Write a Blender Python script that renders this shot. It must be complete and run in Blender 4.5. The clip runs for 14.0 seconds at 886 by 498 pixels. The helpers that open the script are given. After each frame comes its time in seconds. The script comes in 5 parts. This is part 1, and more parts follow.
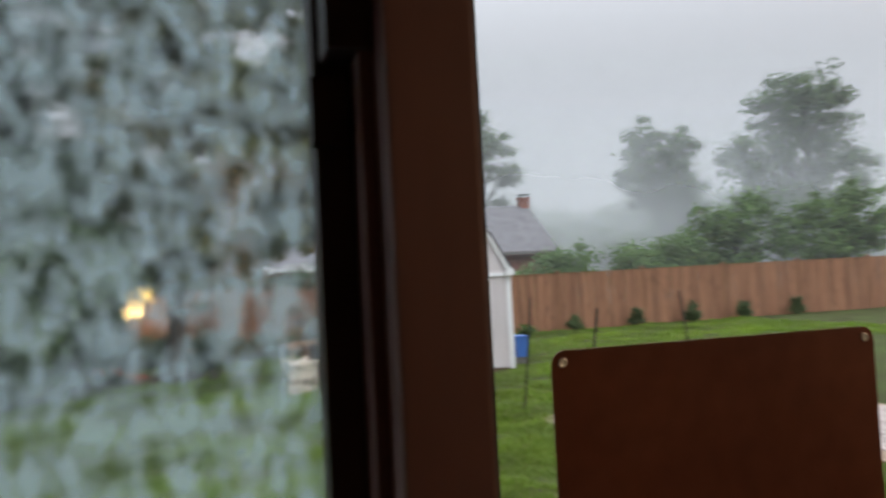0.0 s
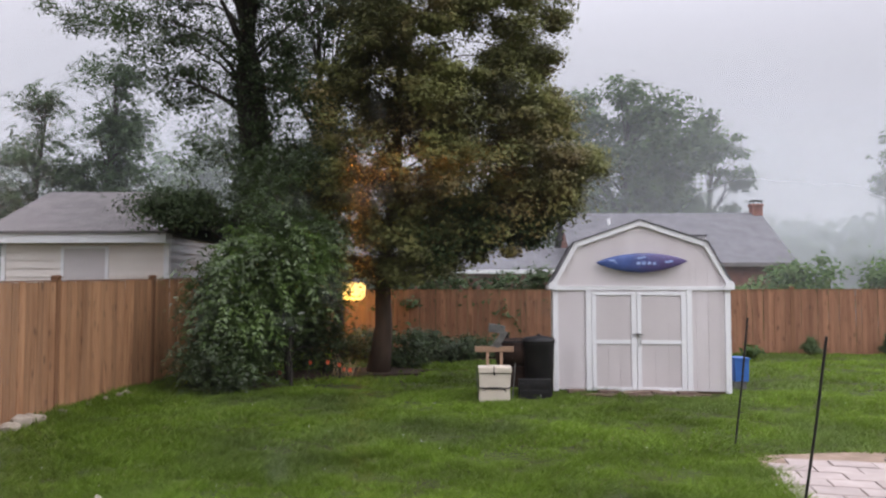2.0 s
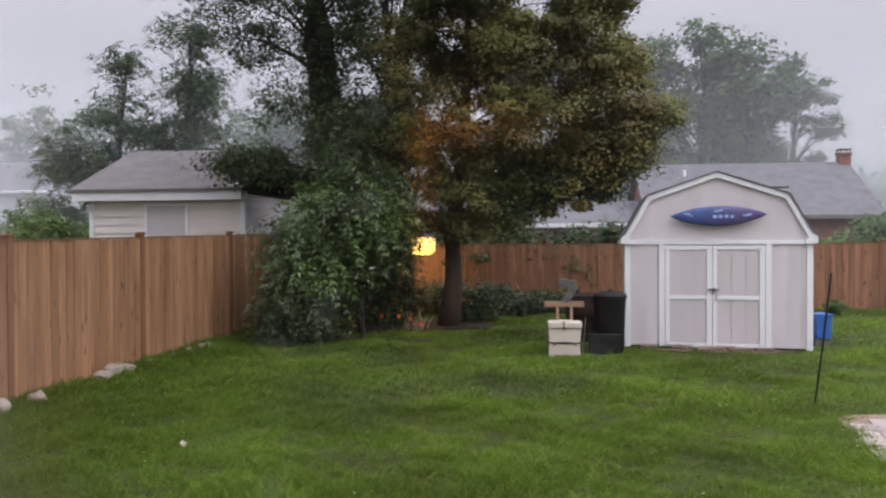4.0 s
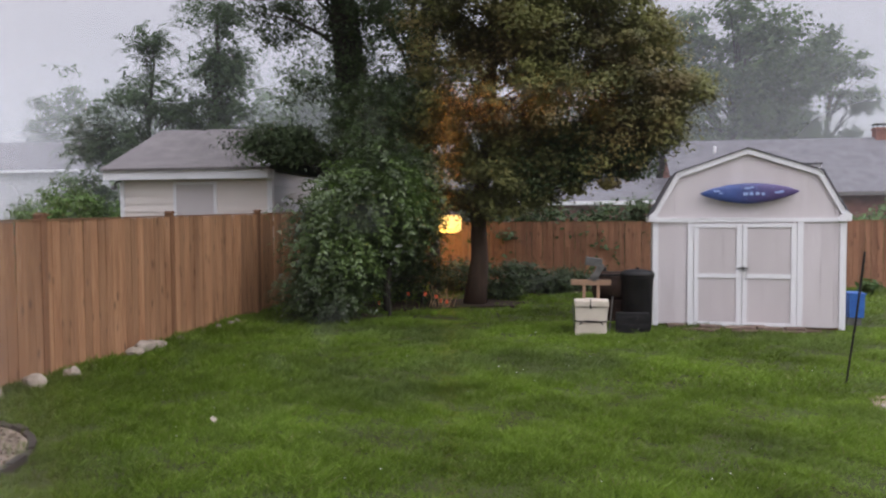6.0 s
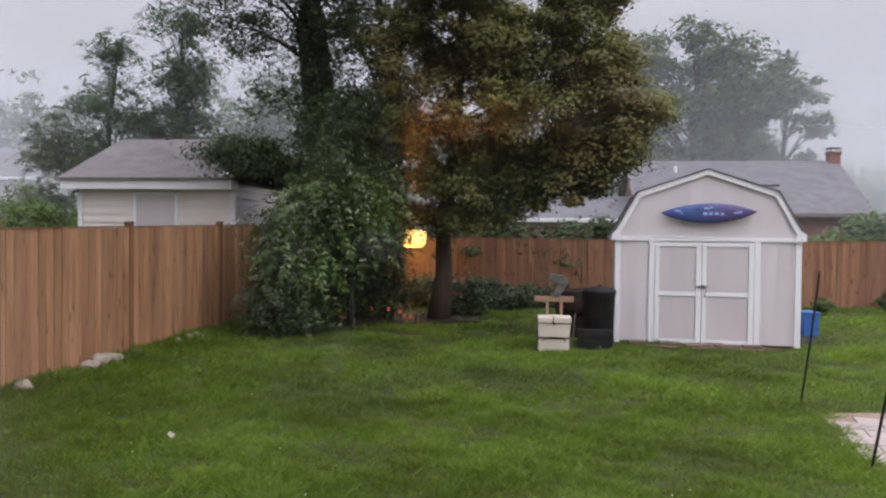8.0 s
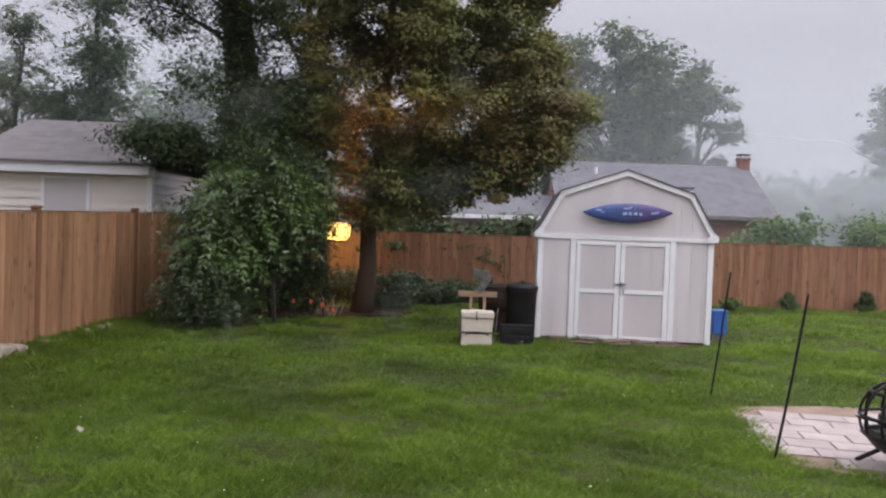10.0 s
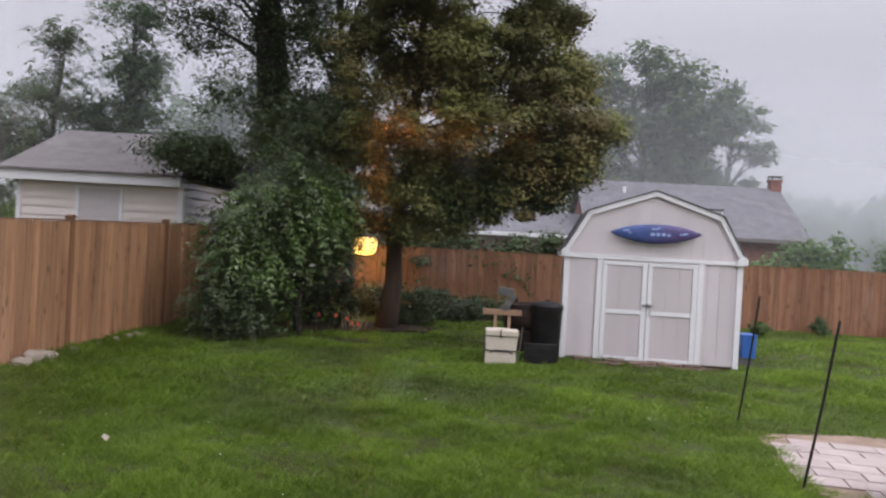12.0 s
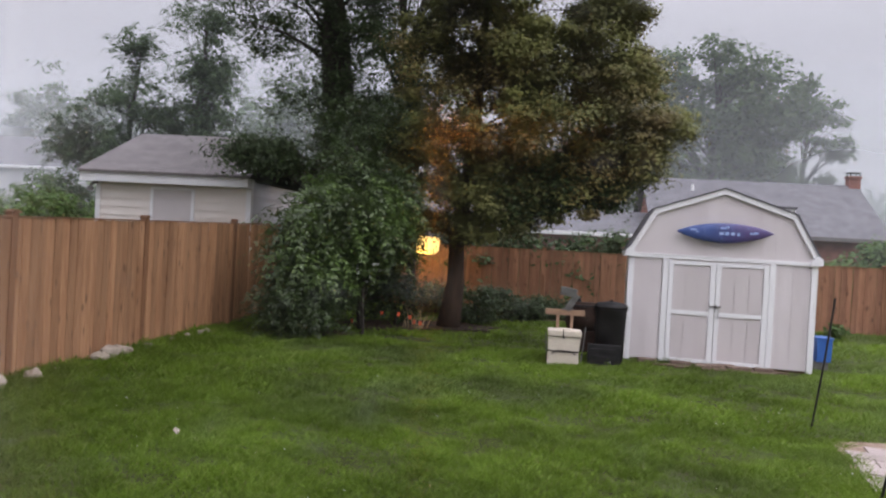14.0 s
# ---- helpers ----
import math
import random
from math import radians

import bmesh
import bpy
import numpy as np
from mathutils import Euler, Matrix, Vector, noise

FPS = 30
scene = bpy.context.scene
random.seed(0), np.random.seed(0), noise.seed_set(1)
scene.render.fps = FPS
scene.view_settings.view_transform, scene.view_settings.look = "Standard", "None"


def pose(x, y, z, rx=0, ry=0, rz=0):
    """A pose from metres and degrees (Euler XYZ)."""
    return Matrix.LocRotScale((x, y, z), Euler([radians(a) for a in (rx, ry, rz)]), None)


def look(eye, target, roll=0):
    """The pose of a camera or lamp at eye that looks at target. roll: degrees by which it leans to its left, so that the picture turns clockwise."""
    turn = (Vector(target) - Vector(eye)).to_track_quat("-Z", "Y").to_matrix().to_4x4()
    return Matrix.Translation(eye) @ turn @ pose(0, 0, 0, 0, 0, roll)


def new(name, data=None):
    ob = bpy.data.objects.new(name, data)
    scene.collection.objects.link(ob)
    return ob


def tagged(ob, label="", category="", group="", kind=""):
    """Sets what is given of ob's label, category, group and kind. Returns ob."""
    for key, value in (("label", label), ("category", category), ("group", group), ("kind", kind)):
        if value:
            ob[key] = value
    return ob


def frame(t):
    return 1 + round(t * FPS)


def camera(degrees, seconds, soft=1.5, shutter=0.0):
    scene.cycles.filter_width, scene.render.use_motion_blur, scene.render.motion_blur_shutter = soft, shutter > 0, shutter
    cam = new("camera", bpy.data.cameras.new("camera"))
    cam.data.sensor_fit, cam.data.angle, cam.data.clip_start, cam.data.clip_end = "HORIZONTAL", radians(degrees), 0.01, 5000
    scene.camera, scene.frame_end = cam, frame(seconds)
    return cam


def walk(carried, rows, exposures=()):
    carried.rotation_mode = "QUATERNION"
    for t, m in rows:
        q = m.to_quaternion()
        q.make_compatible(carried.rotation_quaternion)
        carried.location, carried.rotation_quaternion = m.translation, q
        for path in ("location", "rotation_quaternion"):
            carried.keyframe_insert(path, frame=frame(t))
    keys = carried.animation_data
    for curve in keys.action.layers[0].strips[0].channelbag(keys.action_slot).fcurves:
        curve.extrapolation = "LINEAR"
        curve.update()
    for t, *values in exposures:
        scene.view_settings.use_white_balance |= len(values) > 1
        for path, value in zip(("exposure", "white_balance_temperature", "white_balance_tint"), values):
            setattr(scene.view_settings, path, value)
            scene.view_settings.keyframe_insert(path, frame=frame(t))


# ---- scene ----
cam = camera(61.7, 14.0, soft=2.2, shutter=0.4)
PATH = [
    (0, (-0.564, -0.465, 1.729), (-0.037, 1.463, 1.809), -2.9),
    (0.3, (-0.354, -0.277, 1.737), (-0.076, 1.701, 1.835), -2.2),
    (0.4, (-0.317, -0.215, 1.738), (-0.095, 1.77, 1.836), -1.2),
    (0.5, (-0.289, -0.178, 1.737), (-0.122, 1.812, 1.843), -1.7),
    (0.6, (-0.27, -0.13, 1.734), (-0.143, 1.863, 1.847), -1.6),
    (0.9, (-0.212, -0.034, 1.753), (-0.197, 1.961, 1.884), -1.3),
    (1, (-0.177, -0.069, 1.737), (-0.203, 1.926, 1.877), -1.4),
    (1.2, (-0.148, -0.066, 1.75), (-0.207, 1.929, 1.885), -1.1),
    (1.5, (-0.147, -0.025, 1.77), (-0.215, 1.97, 1.896), -0.6),
    (2, (-0.17, 0.014, 1.763), (-0.227, 2.01, 1.867), 0.0),
    (2.5, (-0.168, 0.015, 1.774), (-0.23, 2.013, 1.85), 0.3),
    (3, (-0.162, 0.015, 1.772), (-0.257, 2.012, 1.819), 0.3),
    (3.5, (-0.151, 0.017, 1.786), (-0.313, 2.011, 1.798), 0.1),
    (4, (-0.152, 0.037, 1.781), (-0.398, 2.022, 1.761), -0.2),
    (6.5, (-0.146, 0.046, 1.793), (-0.463, 2.019, 1.711), -0.3),
    (7, (-0.15, 0.047, 1.789), (-0.447, 2.024, 1.727), -0.0),
    (7.5, (-0.154, 0.046, 1.792), (-0.422, 2.027, 1.747), 0.2),
    (8, (-0.16, 0.045, 1.795), (-0.38, 2.032, 1.755), 0.6),
    (8.5, (-0.171, 0.044, 1.788), (-0.317, 2.038, 1.742), 0.8),
    (9, (-0.197, 0.062, 1.78), (-0.256, 2.06, 1.721), 1.1),
    (11.3, (-0.199, 0.055, 1.791), (-0.202, 2.054, 1.76), 2.2),
    (11.5, (-0.206, 0.063, 1.821), (-0.225, 2.063, 1.792), 2.3),
    (12, (-0.193, 0.058, 1.797), (-0.278, 2.056, 1.787), 3.2),
    (12.5, (-0.182, 0.06, 1.802), (-0.347, 2.053, 1.803), 3.9),
    (13, (-0.175, 0.062, 1.771), (-0.403, 2.049, 1.779), 4.2),
    (13.5, (-0.171, 0.063, 1.782), (-0.429, 2.046, 1.781), 3.9),
    (14, (-0.171, 0.06, 1.804), (-0.425, 2.043, 1.782), 3.2),
]
walk(cam, [(t, look(eye, target, roll)) for t, eye, target, roll in PATH], [(0, 0.34, 6450, 0), (0.3, 0.40, 6460, 3), (0.6, 0.42, 6470, 5), (1.0, 0.60, 6470, 6), (1.6, 0.44, 6480, 8), (3, 0.40, 6470, 9), (4.2, 0.30, 6470, 10), (6.5, 0.30, 6470, 10), (14, 0.30, 6470, 10)])

# ---- world, sun, lamps ----
world = bpy.data.worlds.new("rainy_sky")
scene.world = world
world.use_nodes = True
wn, wl = world.node_tree.nodes, world.node_tree.links
sky = wn.new("ShaderNodeTexSky")
sky.sky_type, sky.sun_disc = "NISHITA", False
sky.sun_elevation, sky.sun_rotation = radians(42), radians(126)
sky_dim = wn.new("ShaderNodeMixRGB")
sky_dim.blend_type, sky_dim.inputs[0].default_value = "MULTIPLY", 1.0
sky_dim.inputs[2].default_value = (0.10, 0.10, 0.10, 1)
cover = wn.new("ShaderNodeMixRGB")
cover.inputs[0].default_value = 0.92
cover.inputs[2].default_value = (0.605, 0.590, 0.665, 1)
wl.new(sky.outputs[0], sky_dim.inputs[1])
wl.new(sky_dim.outputs[0], cover.inputs[1])
where, rise, lift = wn.new("ShaderNodeTexCoord"), wn.new("ShaderNodeMapRange"), wn.new("ShaderNodeSeparateXYZ")
rise.interpolation_type = "SMOOTHSTEP"
rise.inputs["From Min"].default_value, rise.inputs["From Max"].default_value = 0.22, 1.0
rise.inputs["To Min"].default_value, rise.inputs["To Max"].default_value = 0.93, 4.45
wl.new(where.outputs["Generated"], lift.inputs[0])
wl.new(lift.outputs["Z"], rise.inputs["Value"])
wl.new(rise.outputs[0], wn["Background"].inputs["Strength"])
wl.new(cover.outputs[0], wn["Background"].inputs["Color"])

sun = new("sun", bpy.data.lights.new("sun", "SUN"))
sun.data.energy, sun.data.angle, sun.data.color = 1.0, radians(60), (1.0, 0.97, 0.93)
sun.matrix_basis = look((18, -3, 20), (0, 10, 0))

# ---- materials ----


def grainy(name, dark, light, rough=0.8, scale=6.0, bump=0.15, stretch=(1, 1, 1), fine=8.0, metal=0.0, vary=0.0, spec=0.5):
    """A surface with broad stains and fine grain, in world metres."""
    m = bpy.data.materials.new(name)
    m.use_nodes = True
    n, l = m.node_tree.nodes, m.node_tree.links
    b = n["Principled BSDF"]
    b.inputs["Roughness"].default_value, b.inputs["Metallic"].default_value = rough, metal
    b.inputs["Specular IOR Level"].default_value = spec
    co, mp, info = n.new("ShaderNodeTexCoord"), n.new("ShaderNodeMapping"), n.new("ShaderNodeObjectInfo")
    mp.inputs["Scale"].default_value = stretch
    l.new(co.outputs["Object"], mp.inputs["Vector"])
    shift = n.new("ShaderNodeVectorMath")
    shift.operation = "MULTIPLY_ADD"
    l.new(info.outputs["Random"], shift.inputs[0])
    shift.inputs[1].default_value = (37, 53, 71)
    l.new(mp.outputs[0], shift.inputs[2])
    a, c = n.new("ShaderNodeTexNoise"), n.new("ShaderNodeTexNoise")
    for node, s, d in ((a, scale, 3), (c, scale * fine, 5)):
        node.inputs["Scale"].default_value, node.inputs["Detail"].default_value = s, d
        l.new(shift.outputs[0], node.inputs["Vector"])
    mix = n.new("ShaderNodeMath")
    mix.operation = "MULTIPLY_ADD"
    l.new(a.outputs["Fac"], mix.inputs[0])
    mix.inputs[1].default_value = 0.6
    half = n.new("ShaderNodeMath")
    half.operation = "MULTIPLY"
    l.new(c.outputs["Fac"], half.inputs[0])
    half.inputs[1].default_value = 0.4
    l.new(half.outputs[0], mix.inputs[2])
    ramp = n.new("ShaderNodeValToRGB")
    ramp.color_ramp.elements[0].position, ramp.color_ramp.elements[1].position = 0.33, 0.67
    ramp.color_ramp.elements[0].color, ramp.color_ramp.elements[1].color = (*dark, 1), (*light, 1)
    l.new(mix.outputs[0], ramp.inputs[0])
    last = ramp.outputs[0]
    if vary:
        hsv = n.new("ShaderNodeHueSaturation")
        span = n.new("ShaderNodeMapRange")
        span.inputs["To Min"].default_value, span.inputs["To Max"].default_value = 1 - vary, 1 + vary
        l.new(info.outputs["Random"], span.inputs["Value"])
        l.new(span.outputs[0], hsv.inputs["Value"])
        l.new(last, hsv.inputs["Color"])
        last = hsv.outputs[0]
    l.new(last, b.inputs["Base Color"])
    bp = n.new("ShaderNodeBump")
    bp.inputs["Strength"].default_value, bp.inputs["Distance"].default_value = bump, 0.01
    l.new(mix.outputs[0], bp.inputs["Height"])
    l.new(bp.outputs[0], b.inputs["Normal"])
    return m


def leafy(name, dark, light, pale=None, glow=0.25, patch=0.9, low=0.6, high=1.4, tint=None, rough=0.6, spec=0.3):
    """Leaves: each one its own tone, some light passing through."""
    m = bpy.data.materials.new(name)
    m.use_nodes = True
    n, l = m.node_tree.nodes, m.node_tree.links
    b = n["Principled BSDF"]
    b.inputs["Roughness"].default_value, b.inputs["Specular IOR Level"].default_value = rough, spec
    geo, ramp = n.new("ShaderNodeNewGeometry"), n.new("ShaderNodeValToRGB")
    e = ramp.color_ramp.elements
    e[0].color, e[1].color = (*dark, 1), (*light, 1)
    if pale:
        e[1].position = 0.93
        x = e.new(0.97)
        x.color = (*pale, 1)
    l.new(geo.outputs["Random Per Island"], ramp.inputs[0])
    co, big = n.new("ShaderNodeTexCoord"), n.new("ShaderNodeTexNoise")
    big.inputs["Scale"].default_value, big.inputs["Detail"].default_value = patch, 3
    l.new(co.outputs["Object"], big.inputs["Vector"])
    span, hsv = n.new("ShaderNodeMapRange"), n.new("ShaderNodeHueSaturation")
    span.inputs["From Min"].default_value, span.inputs["From Max"].default_value = 0.3, 0.7
    span.inputs["To Min"].default_value, span.inputs["To Max"].default_value = low, high
    l.new(big.outputs["Fac"], span.inputs["Value"])
    l.new(span.outputs[0], hsv.inputs["Value"])
    l.new(ramp.outputs[0], hsv.inputs["Color"])
    if tint:
        spot, some, mixed = n.new("ShaderNodeTexNoise"), n.new("ShaderNodeMapRange"), n.new("ShaderNodeMixRGB")
        spot.inputs["Scale"].default_value, spot.inputs["Detail"].default_value = patch * 0.8, 3
        away = n.new("ShaderNodeVectorMath")
        away.inputs[1].default_value = (13, 7, 3)
        l.new(co.outputs["Object"], away.inputs[0])
        l.new(away.outputs[0], spot.inputs["Vector"])
        some.inputs["From Min"].default_value, some.inputs["From Max"].default_value = 0.50, 0.66
        some.inputs["To Max"].default_value = 0.8
        l.new(spot.outputs["Fac"], some.inputs["Value"])
        l.new(some.outputs[0], mixed.inputs[0])
        l.new(ramp.outputs[0], mixed.inputs[1])
        mixed.inputs[2].default_value = (*tint, 1)
        l.new(mixed.outputs[0], hsv.inputs["Color"])
    l.new(hsv.outputs[0], b.inputs["Base Color"])
    tr, mx = n.new("ShaderNodeBsdfTranslucent"), n.new("ShaderNodeMixShader")
    l.new(hsv.outputs[0], tr.inputs["Color"])
    mx.inputs[0].default_value = glow
    l.new(b.outputs[0], mx.inputs[1])
    l.new(tr.outputs[0], mx.inputs[2])
    l.new(mx.outputs[0], n["Material Output"].inputs["Surface"])
    return m


def shingled(name, dark, light):
    """Asphalt shingles in courses."""
    m = grainy(name, dark, light, 0.85, 3.0, 0.3, (1, 1, 1), 12)
    n, l = m.node_tree.nodes, m.node_tree.links
    co, br = n.new("ShaderNodeTexCoord"), n.new("ShaderNodeTexBrick")
    br.inputs["Scale"].default_value = 1.0
    br.inputs["Brick Width"].default_value, br.inputs["Row Height"].default_value = 0.3, 0.13
    br.inputs["Mortar Size"].default_value = 0.008
    br.inputs["Color1"].default_value, br.inputs["Color2"].default_value = (1, 1, 1, 1), (0.8, 0.8, 0.8, 1)
    br.inputs["Mortar"].default_value = (0.6, 0.6, 0.6, 1)
    l.new(co.outputs["Object"], br.inputs["Vector"])
    base = n["Principled BSDF"].inputs["Base Color"]
    was = base.links[0].from_socket
    mul = n.new("ShaderNodeMixRGB")
    mul.blend_type, mul.inputs[0].default_value = "MULTIPLY", 0.6
    l.new(was, mul.inputs[1])
    l.new(br.outputs["Color"], mul.inputs[2])
    l.new(mul.outputs[0], base)
    return m


def pane_glass(name, gloss=0.04, wavy=0.0):
    m = bpy.data.materials.new(name)
    m.use_nodes = True
    n, l = m.node_tree.nodes, m.node_tree.links
    n.remove(n["Principled BSDF"])
    mx, g = n.new("ShaderNodeMixShader"), n.new("ShaderNodeBsdfGlossy")
    g.inputs["Roughness"].default_value = 0.085
    mx.inputs[0].default_value = gloss
    if wavy:
        t = n.new("ShaderNodeBsdfRefraction")
        t.inputs["IOR"].default_value, t.inputs["Roughness"].default_value = 1.33, 0.02
        co, no, bp = n.new("ShaderNodeTexCoord"), n.new("ShaderNodeTexNoise"), n.new("ShaderNodeBump")
        no.inputs["Scale"].default_value, no.inputs["Detail"].default_value = 46, 4
        runs = n.new("ShaderNodeMapping")
        runs.inputs["Scale"].default_value = (1.0, 1.0, 0.6)
        l.new(co.outputs["Object"], runs.inputs["Vector"])
        l.new(runs.outputs[0], no.inputs["Vector"])
        bp.inputs["Strength"].default_value, bp.inputs["Distance"].default_value = wavy, 0.002
        l.new(no.outputs["Fac"], bp.inputs["Height"])
        l.new(bp.outputs[0], t.inputs["Normal"])
        film, wet = n.new("ShaderNodeBsdfTranslucent"), n.new("ShaderNodeMixShader")
        film.inputs["Color"].default_value = (0.66, 0.80, 0.84, 1)
        patch = n.new("ShaderNodeMapRange")
        patch.inputs["From Min"].default_value, patch.inputs["From Max"].default_value = 0.40, 0.62
        patch.inputs["To Min"].default_value, patch.inputs["To Max"].default_value = 0.03, 0.36
        l.new(no.outputs["Fac"], patch.inputs["Value"])
        l.new(patch.outputs[0], wet.inputs[0])
        l.new(t.outputs[0], wet.inputs[1])
        l.new(film.outputs[0], wet.inputs[2])
        t = wet
    else:
        clear, film, t = n.new("ShaderNodeBsdfTransparent"), n.new("ShaderNodeBsdfTranslucent"), n.new("ShaderNodeMixShader")
        co, drops, mist = n.new("ShaderNodeTexCoord"), n.new("ShaderNodeTexNoise"), n.new("ShaderNodeMapRange")
        drops.inputs["Scale"].default_value, drops.inputs["Detail"].default_value = 55, 1.5
        l.new(co.outputs["Object"], drops.inputs["Vector"])
        mist.interpolation_type = "SMOOTHSTEP"
        mist.inputs["From Min"].default_value, mist.inputs["From Max"].default_value = 0.63, 0.84
        mist.inputs["To Min"].default_value, mist.inputs["To Max"].default_value = 0.0022, 0.06
        l.new(drops.outputs["Fac"], mist.inputs["Value"])
        l.new(mist.outputs[0], t.inputs[0])
        l.new(clear.outputs[0], t.inputs[1])
        l.new(film.outputs[0], t.inputs[2])
    l.new(t.outputs[0], mx.inputs[1])
    l.new(g.outputs[0], mx.inputs[2])
    l.new(mx.outputs[0], n["Material Output"].inputs["Surface"])
    return m


def rain_mist(name, density, top):
    """Drifting rain: a thin scattering veil that thins out with height."""
    m = bpy.data.materials.new(name)
    m.use_nodes = True
    n, l = m.node_tree.nodes, m.node_tree.links
    n.remove(n["Principled BSDF"])
    mx, clear = n.new("ShaderNodeMixShader"), n.new("ShaderNodeBsdfTransparent")
    add, df, tl = n.new("ShaderNodeMixShader"), n.new("ShaderNodeBsdfDiffuse"), n.new("ShaderNodeBsdfTranslucent")
    for s in (df, tl):
        s.inputs["Color"].default_value = (0.86, 0.9, 0.95, 1)
    add.inputs[0].default_value = 0.5
    l.new(df.outputs[0], add.inputs[1])
    l.new(tl.outputs[0], add.inputs[2])
    co, sep, no = n.new("ShaderNodeTexCoord"), n.new("ShaderNodeSeparateXYZ"), n.new("ShaderNodeTexNoise")
    l.new(co.outputs["Object"], sep.inputs[0])
    l.new(co.outputs["Object"], no.inputs["Vector"])
    no.inputs["Scale"].default_value, no.inputs["Detail"].default_value = 0.09, 3
    fall, drift, amount = n.new("ShaderNodeMapRange"), n.new("ShaderNodeMapRange"), n.new("ShaderNodeMath")
    fall.interpolation_type = "SMOOTHSTEP"
    fall.inputs["From Min"].default_value, fall.inputs["From Max"].default_value = top * 0.15, top
    fall.inputs["To Min"].default_value, fall.inputs["To Max"].default_value = density, 0.0
    l.new(sep.outputs["Z"], fall.inputs["Value"])
    drift.inputs["From Min"].default_value, drift.inputs["From Max"].default_value = 0.3, 0.7
    drift.inputs["To Min"].default_value, drift.inputs["To Max"].default_value = 0.75, 1.2
    l.new(no.outputs["Fac"], drift.inputs["Value"])
    amount.operation = "MULTIPLY"
    l.new(fall.outputs[0], amount.inputs[0])
    l.new(drift.outputs[0], amount.inputs[1])
    l.new(amount.outputs[0], mx.inputs[0])
    l.new(clear.outputs[0], mx.inputs[1])
    l.new(add.outputs[0], mx.inputs[2])
    l.new(mx.outputs[0], n["Material Output"].inputs["Surface"])
    return m


def glowing(name, colour, strength):
    m = bpy.data.materials.new(name)
    m.use_nodes = True
    b = m.node_tree.nodes["Principled BSDF"]
    b.inputs["Base Color"].default_value = (*colour, 1)
    b.inputs["Emission Color"].default_value, b.inputs["Emission Strength"].default_value = (*colour, 1), strength
    return m


def boat_paint(name):
    """Blue gelcoat that runs into purple towards the stern, with pale scuffs."""
    m = grainy(name, (0.018, 0.05, 0.17), (0.06, 0.10, 0.30), 0.45, 5, 0.03)
    n, l = m.node_tree.nodes, m.node_tree.links
    base = n["Principled BSDF"].inputs["Base Color"]
    was = base.links[0].from_socket
    co, sep, blot, sum_, run, mix, scuff, pick, last = (n.new("ShaderNode" + k) for k in ("TexCoord", "SeparateXYZ", "TexNoise", "Math", "MapRange", "MixRGB", "TexNoise", "MapRange", "MixRGB"))
    l.new(co.outputs["Object"], sep.inputs[0])
    l.new(co.outputs["Object"], blot.inputs["Vector"])
    blot.inputs["Scale"].default_value, blot.inputs["Detail"].default_value = 6, 4
    l.new(sep.outputs["X"], sum_.inputs[0])
    l.new(blot.outputs["Fac"], sum_.inputs[1])
    run.inputs["From Min"].default_value, run.inputs["From Max"].default_value = 3.1, 3.75
    l.new(sum_.outputs[0], run.inputs["Value"])
    l.new(run.outputs[0], mix.inputs[0])
    l.new(was, mix.inputs[1])
    mix.inputs[2].default_value = (0.085, 0.060, 0.18, 1)
    l.new(co.outputs["Object"], scuff.inputs["Vector"])
    scuff.inputs["Scale"].default_value, scuff.inputs["Detail"].default_value = 17, 5
    pick.inputs["From Min"].default_value, pick.inputs["From Max"].default_value = 0.58, 0.72
    pick.inputs["To Max"].default_value = 0.55
    l.new(scuff.outputs["Fac"], pick.inputs["Value"])
    l.new(pick.outputs[0], last.inputs[0])
    l.new(mix.outputs[0], last.inputs[1])
    last.inputs[2].default_value = (0.16, 0.22, 0.46, 1)
    l.new(last.outputs[0], base)
    return m


